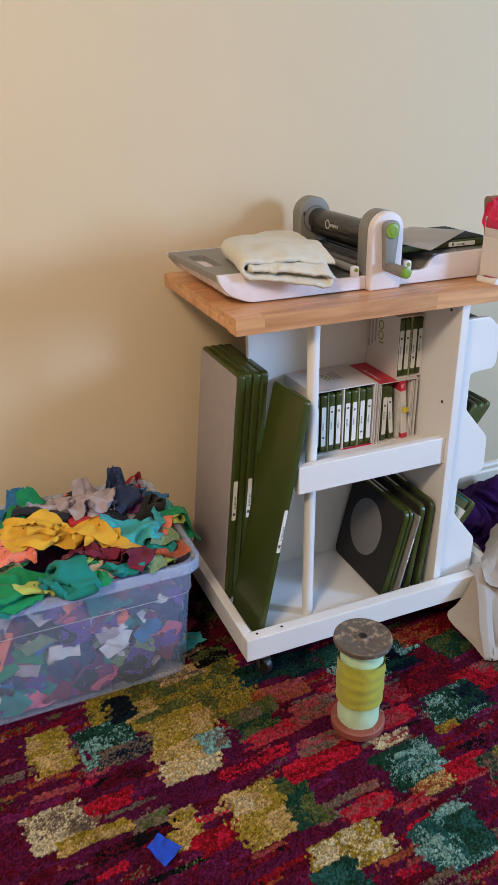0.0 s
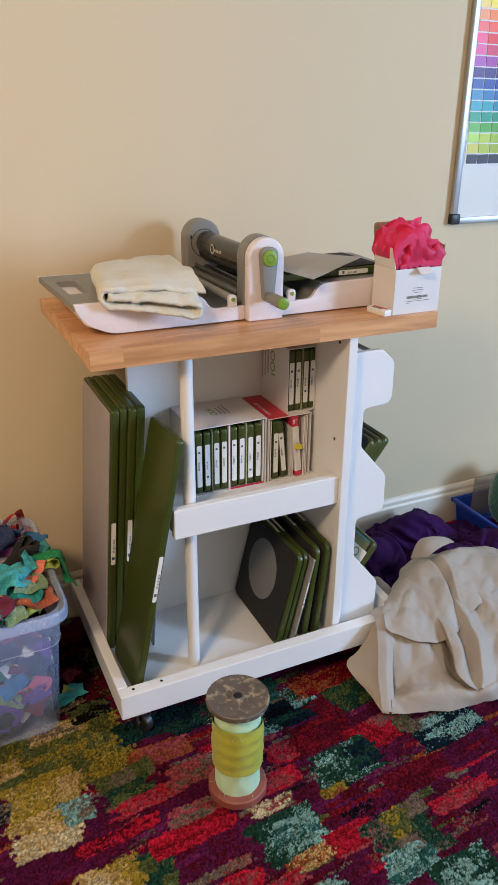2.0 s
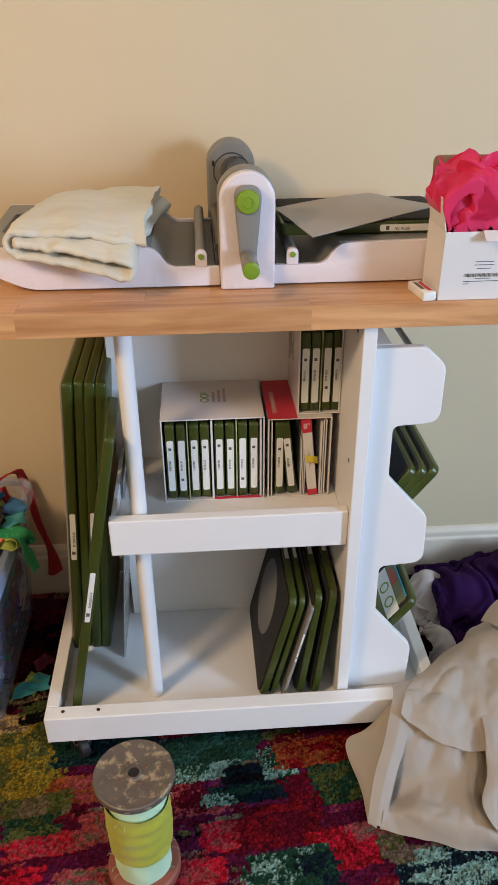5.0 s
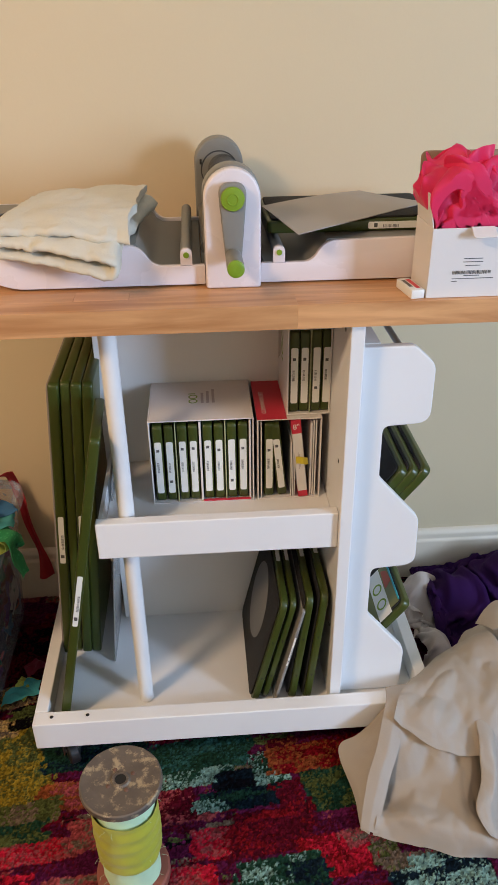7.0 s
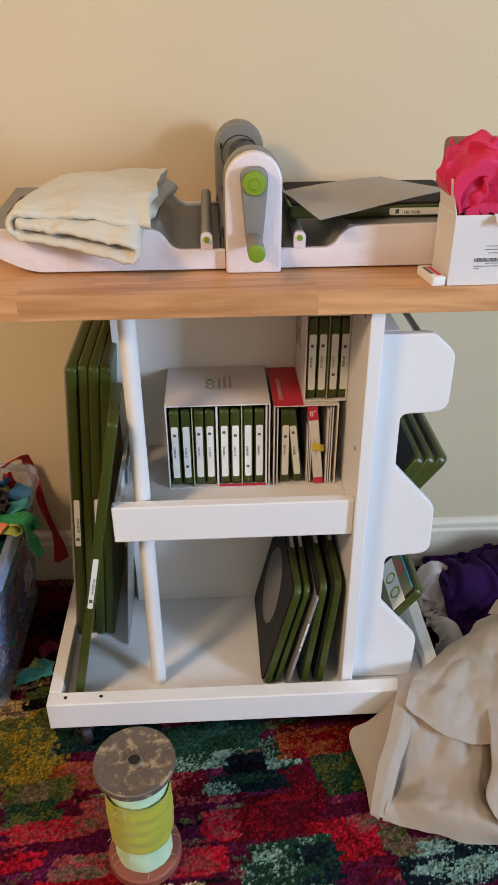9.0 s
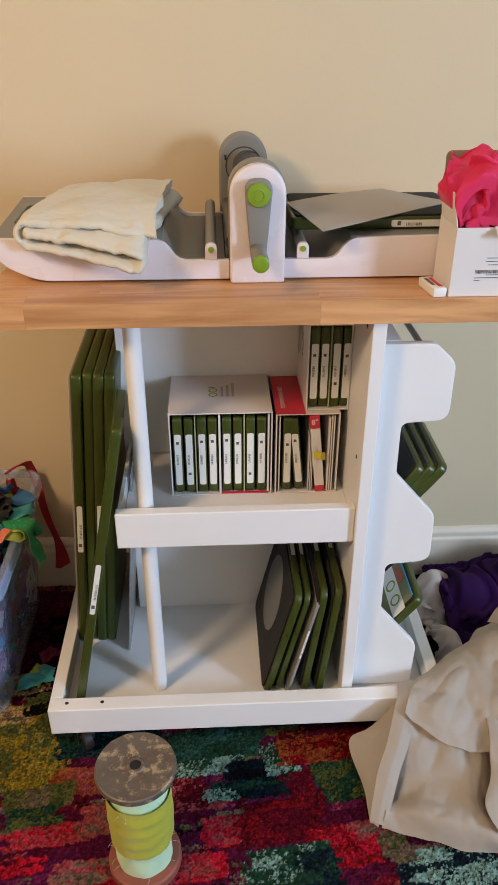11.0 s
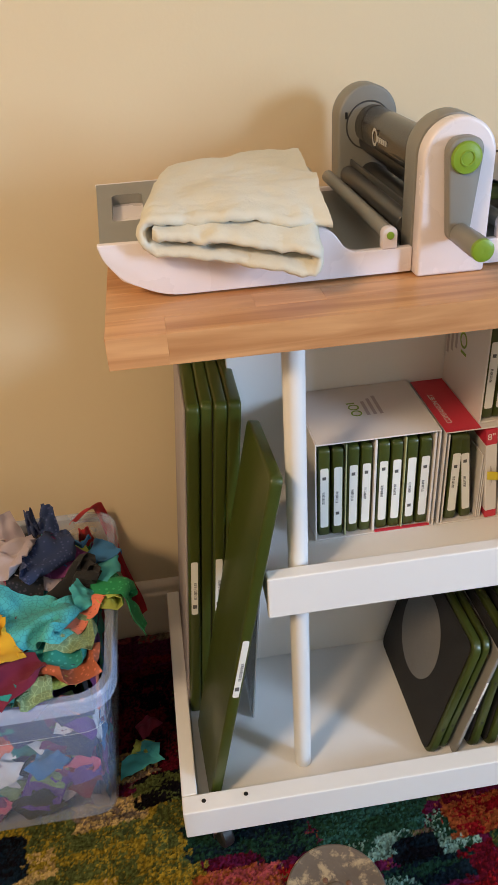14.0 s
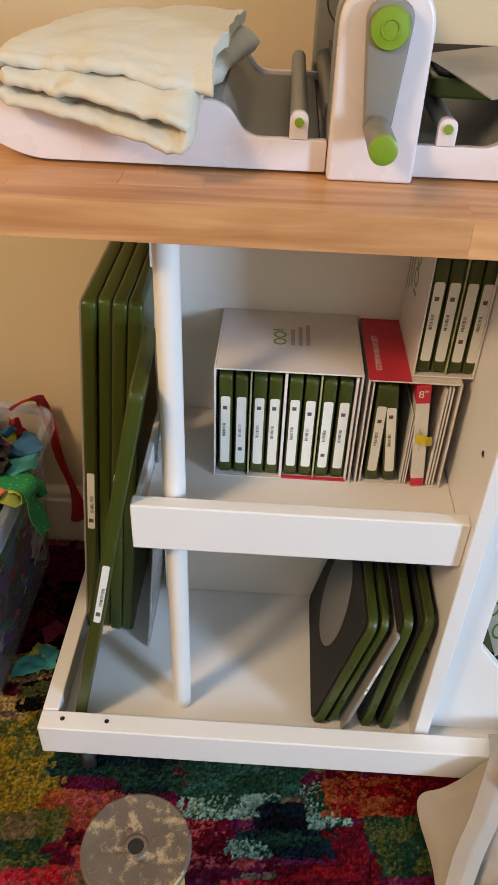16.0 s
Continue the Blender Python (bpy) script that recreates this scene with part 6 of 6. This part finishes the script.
    patch(0.428, -0.237, 0.150, 0.105, "forest", "mist", 0.36)
    patch(0.470, -0.232, 0.070, 0.075, "navy", "forest", 0.4)
    patch(0.375, -0.288, 0.060, 0.025, "olive", "rust", 0.4)
    patch(0.270, -0.215, 0.10, 0.045, "crimson", "rose", 0.45)
    patch(0.230, -0.268, 0.08, 0.035, "cream", "rose", 0.5)
    # middle row
    patch(-0.108, -0.325, 0.125, 0.140, "olive", "tan", 0.35)
    patch(-0.140, -0.290, 0.050, 0.050, "tan", "cream", 0.4)
    patch(-0.022, -0.330, 0.070, 0.130, "forest", "moss", 0.45)
    patch(0.060, -0.262, 0.17, 0.055, "crimson", "red", 0.35)
    patch(-0.070, -0.205, 0.17, 0.030, "crimson", "wine", 0.40)
    patch(0.110, -0.215, 0.14, 0.045, "rose", "taupe", 0.5)
    patch(0.237, -0.343, 0.145, 0.105, "forest", "mist", 0.32)
    patch(0.250, -0.338, 0.100, 0.060, "mist", "teal", 0.45)
    patch(0.262, -0.408, 0.14, 0.035, "rust", "tan", 0.45)
    patch(0.190, -0.432, 0.07, 0.030, "rose", "crimson", 0.5)
    patch(0.335, -0.400, 0.10, 0.055, "crimson", "red", 0.35)
    patch(0.440, -0.440, 0.145, 0.120, "forest", "taupe", 0.42)
    patch(0.440, -0.410, 0.060, 0.060, "moss", "olive", 0.4)
    patch(0.410, -0.490, 0.10, 0.060, "mist", "teal", 0.35)
    patch(0.560, -0.330, 0.15, 0.060, "maroon", "wine", 0.40)
    patch(0.605, -0.412, 0.16, 0.035, "crimson", "rose", 0.40)
    patch(-0.490, -0.195, 0.12, 0.10, "cream", "taupe", 0.42)
    patch(-0.430, -0.245, 0.13, 0.035, "olive", "tan", 0.45)
    patch(-0.380, -0.180, 0.09, 0.040, "crimson", "red", 0.4)
    patch(-0.270, -0.300, 0.085, 0.085, "tan", "olive", 0.42)
    patch(-0.320, -0.255, 0.07, 0.04, "taupe", "moss", 0.5)
    patch(-0.215, -0.345, 0.09, 0.045, "red", "crimson", 0.4)
    patch(-0.360, -0.290, 0.16, 0.030, "black", "wine", 0.4)
    # near row
    patch(0.208, -0.528, 0.145, 0.115, "teal", "mist", 0.42)
    patch(0.250, -0.525, 0.060, 0.090, "forest", "teal", 0.4)
    patch(0.010, -0.470, 0.150, 0.080, "olive", "cream", 0.40)
    patch(-0.030, -0.520, 0.090, 0.080, "forest", "teal", 0.45)
    patch(0.090, -0.400, 0.12, 0.040, "crimson", "rose", 0.40)
    patch(0.120, -0.600, 0.10, 0.05, "taupe", "plum", 0.5)
    patch(0.320, -0.600, 0.15, 0.05, "crimson", "rose", 0.40)
    patch(0.500, -0.560, 0.14, 0.10, "forest", "mist", 0.35)

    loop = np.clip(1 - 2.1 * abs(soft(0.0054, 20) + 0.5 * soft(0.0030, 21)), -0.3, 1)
    # Painted shade: colour darkens in the gaps between loops; the rest is random yarn tone.
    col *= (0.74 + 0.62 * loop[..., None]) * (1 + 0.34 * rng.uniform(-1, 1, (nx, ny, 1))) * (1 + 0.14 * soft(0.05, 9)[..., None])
    tuft = rng.uniform(0, 1, (nx, ny))
    z = -0.0075 + 0.0022 * tuft + 0.0018 * loop + 0.0018 * soft(0.02, 10)
    jx, jy = rng.uniform(-0.0012, 0.0012, (2, nx, ny))
    co = np.stack([xs + jx, ys + jy, z], -1).reshape(-1, 3)
    k = np.arange(nx * ny).reshape(nx, ny)
    quads = np.stack([k[:-1, :-1], k[1:, :-1], k[1:, 1:], k[:-1, 1:]], -1).reshape(-1, 4)
    me = bpy.data.meshes.new("rug")
    me.vertices.add(len(co))
    me.vertices.foreach_set("co", co.ravel())
    me.loops.add(quads.size)
    me.loops.foreach_set("vertex_index", quads.ravel())
    me.polygons.add(len(quads))
    me.polygons.foreach_set("loop_start", np.arange(0, quads.size, 4))
    me.update(calc_edges=True)
    # Yarn colours with the shade between loops already painted in.
    at = me.color_attributes.new("pile_colour", "FLOAT_COLOR", "POINT")
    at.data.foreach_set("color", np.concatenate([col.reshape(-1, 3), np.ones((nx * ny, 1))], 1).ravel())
    m = bpy.data.materials.new("rug_pile")
    m.use_nodes = True
    nt = m.node_tree
    b = nt.nodes["Principled BSDF"]
    ca = nt.nodes.new("ShaderNodeVertexColor")
    ca.layer_name = "pile_colour"
    nt.links.new(ca.outputs[0], b.inputs["Base Color"])
    b.inputs["Roughness"].default_value = 0.95
    b.inputs["Specular IOR Level"].default_value = 0.06
    n2 = nt.nodes.new("ShaderNodeTexNoise")
    n2.inputs["Scale"].default_value = 420
    tc = nt.nodes.new("ShaderNodeTexCoord")
    nt.links.new(tc.outputs["Object"], n2.inputs["Vector"])
    bp = nt.nodes.new("ShaderNodeBump")
    bp.inputs["Strength"].default_value, bp.inputs["Distance"].default_value = 0.7, 0.003
    nt.links.new(n2.outputs["Fac"], bp.inputs["Height"])
    nt.links.new(bp.outputs[0], b.inputs["Normal"])
    me.materials.append(m)
    r = new("rug", me)
    tagged(r, "multicoloured patchwork rug with thick loop pile", "rug", kind="structure")


rug()
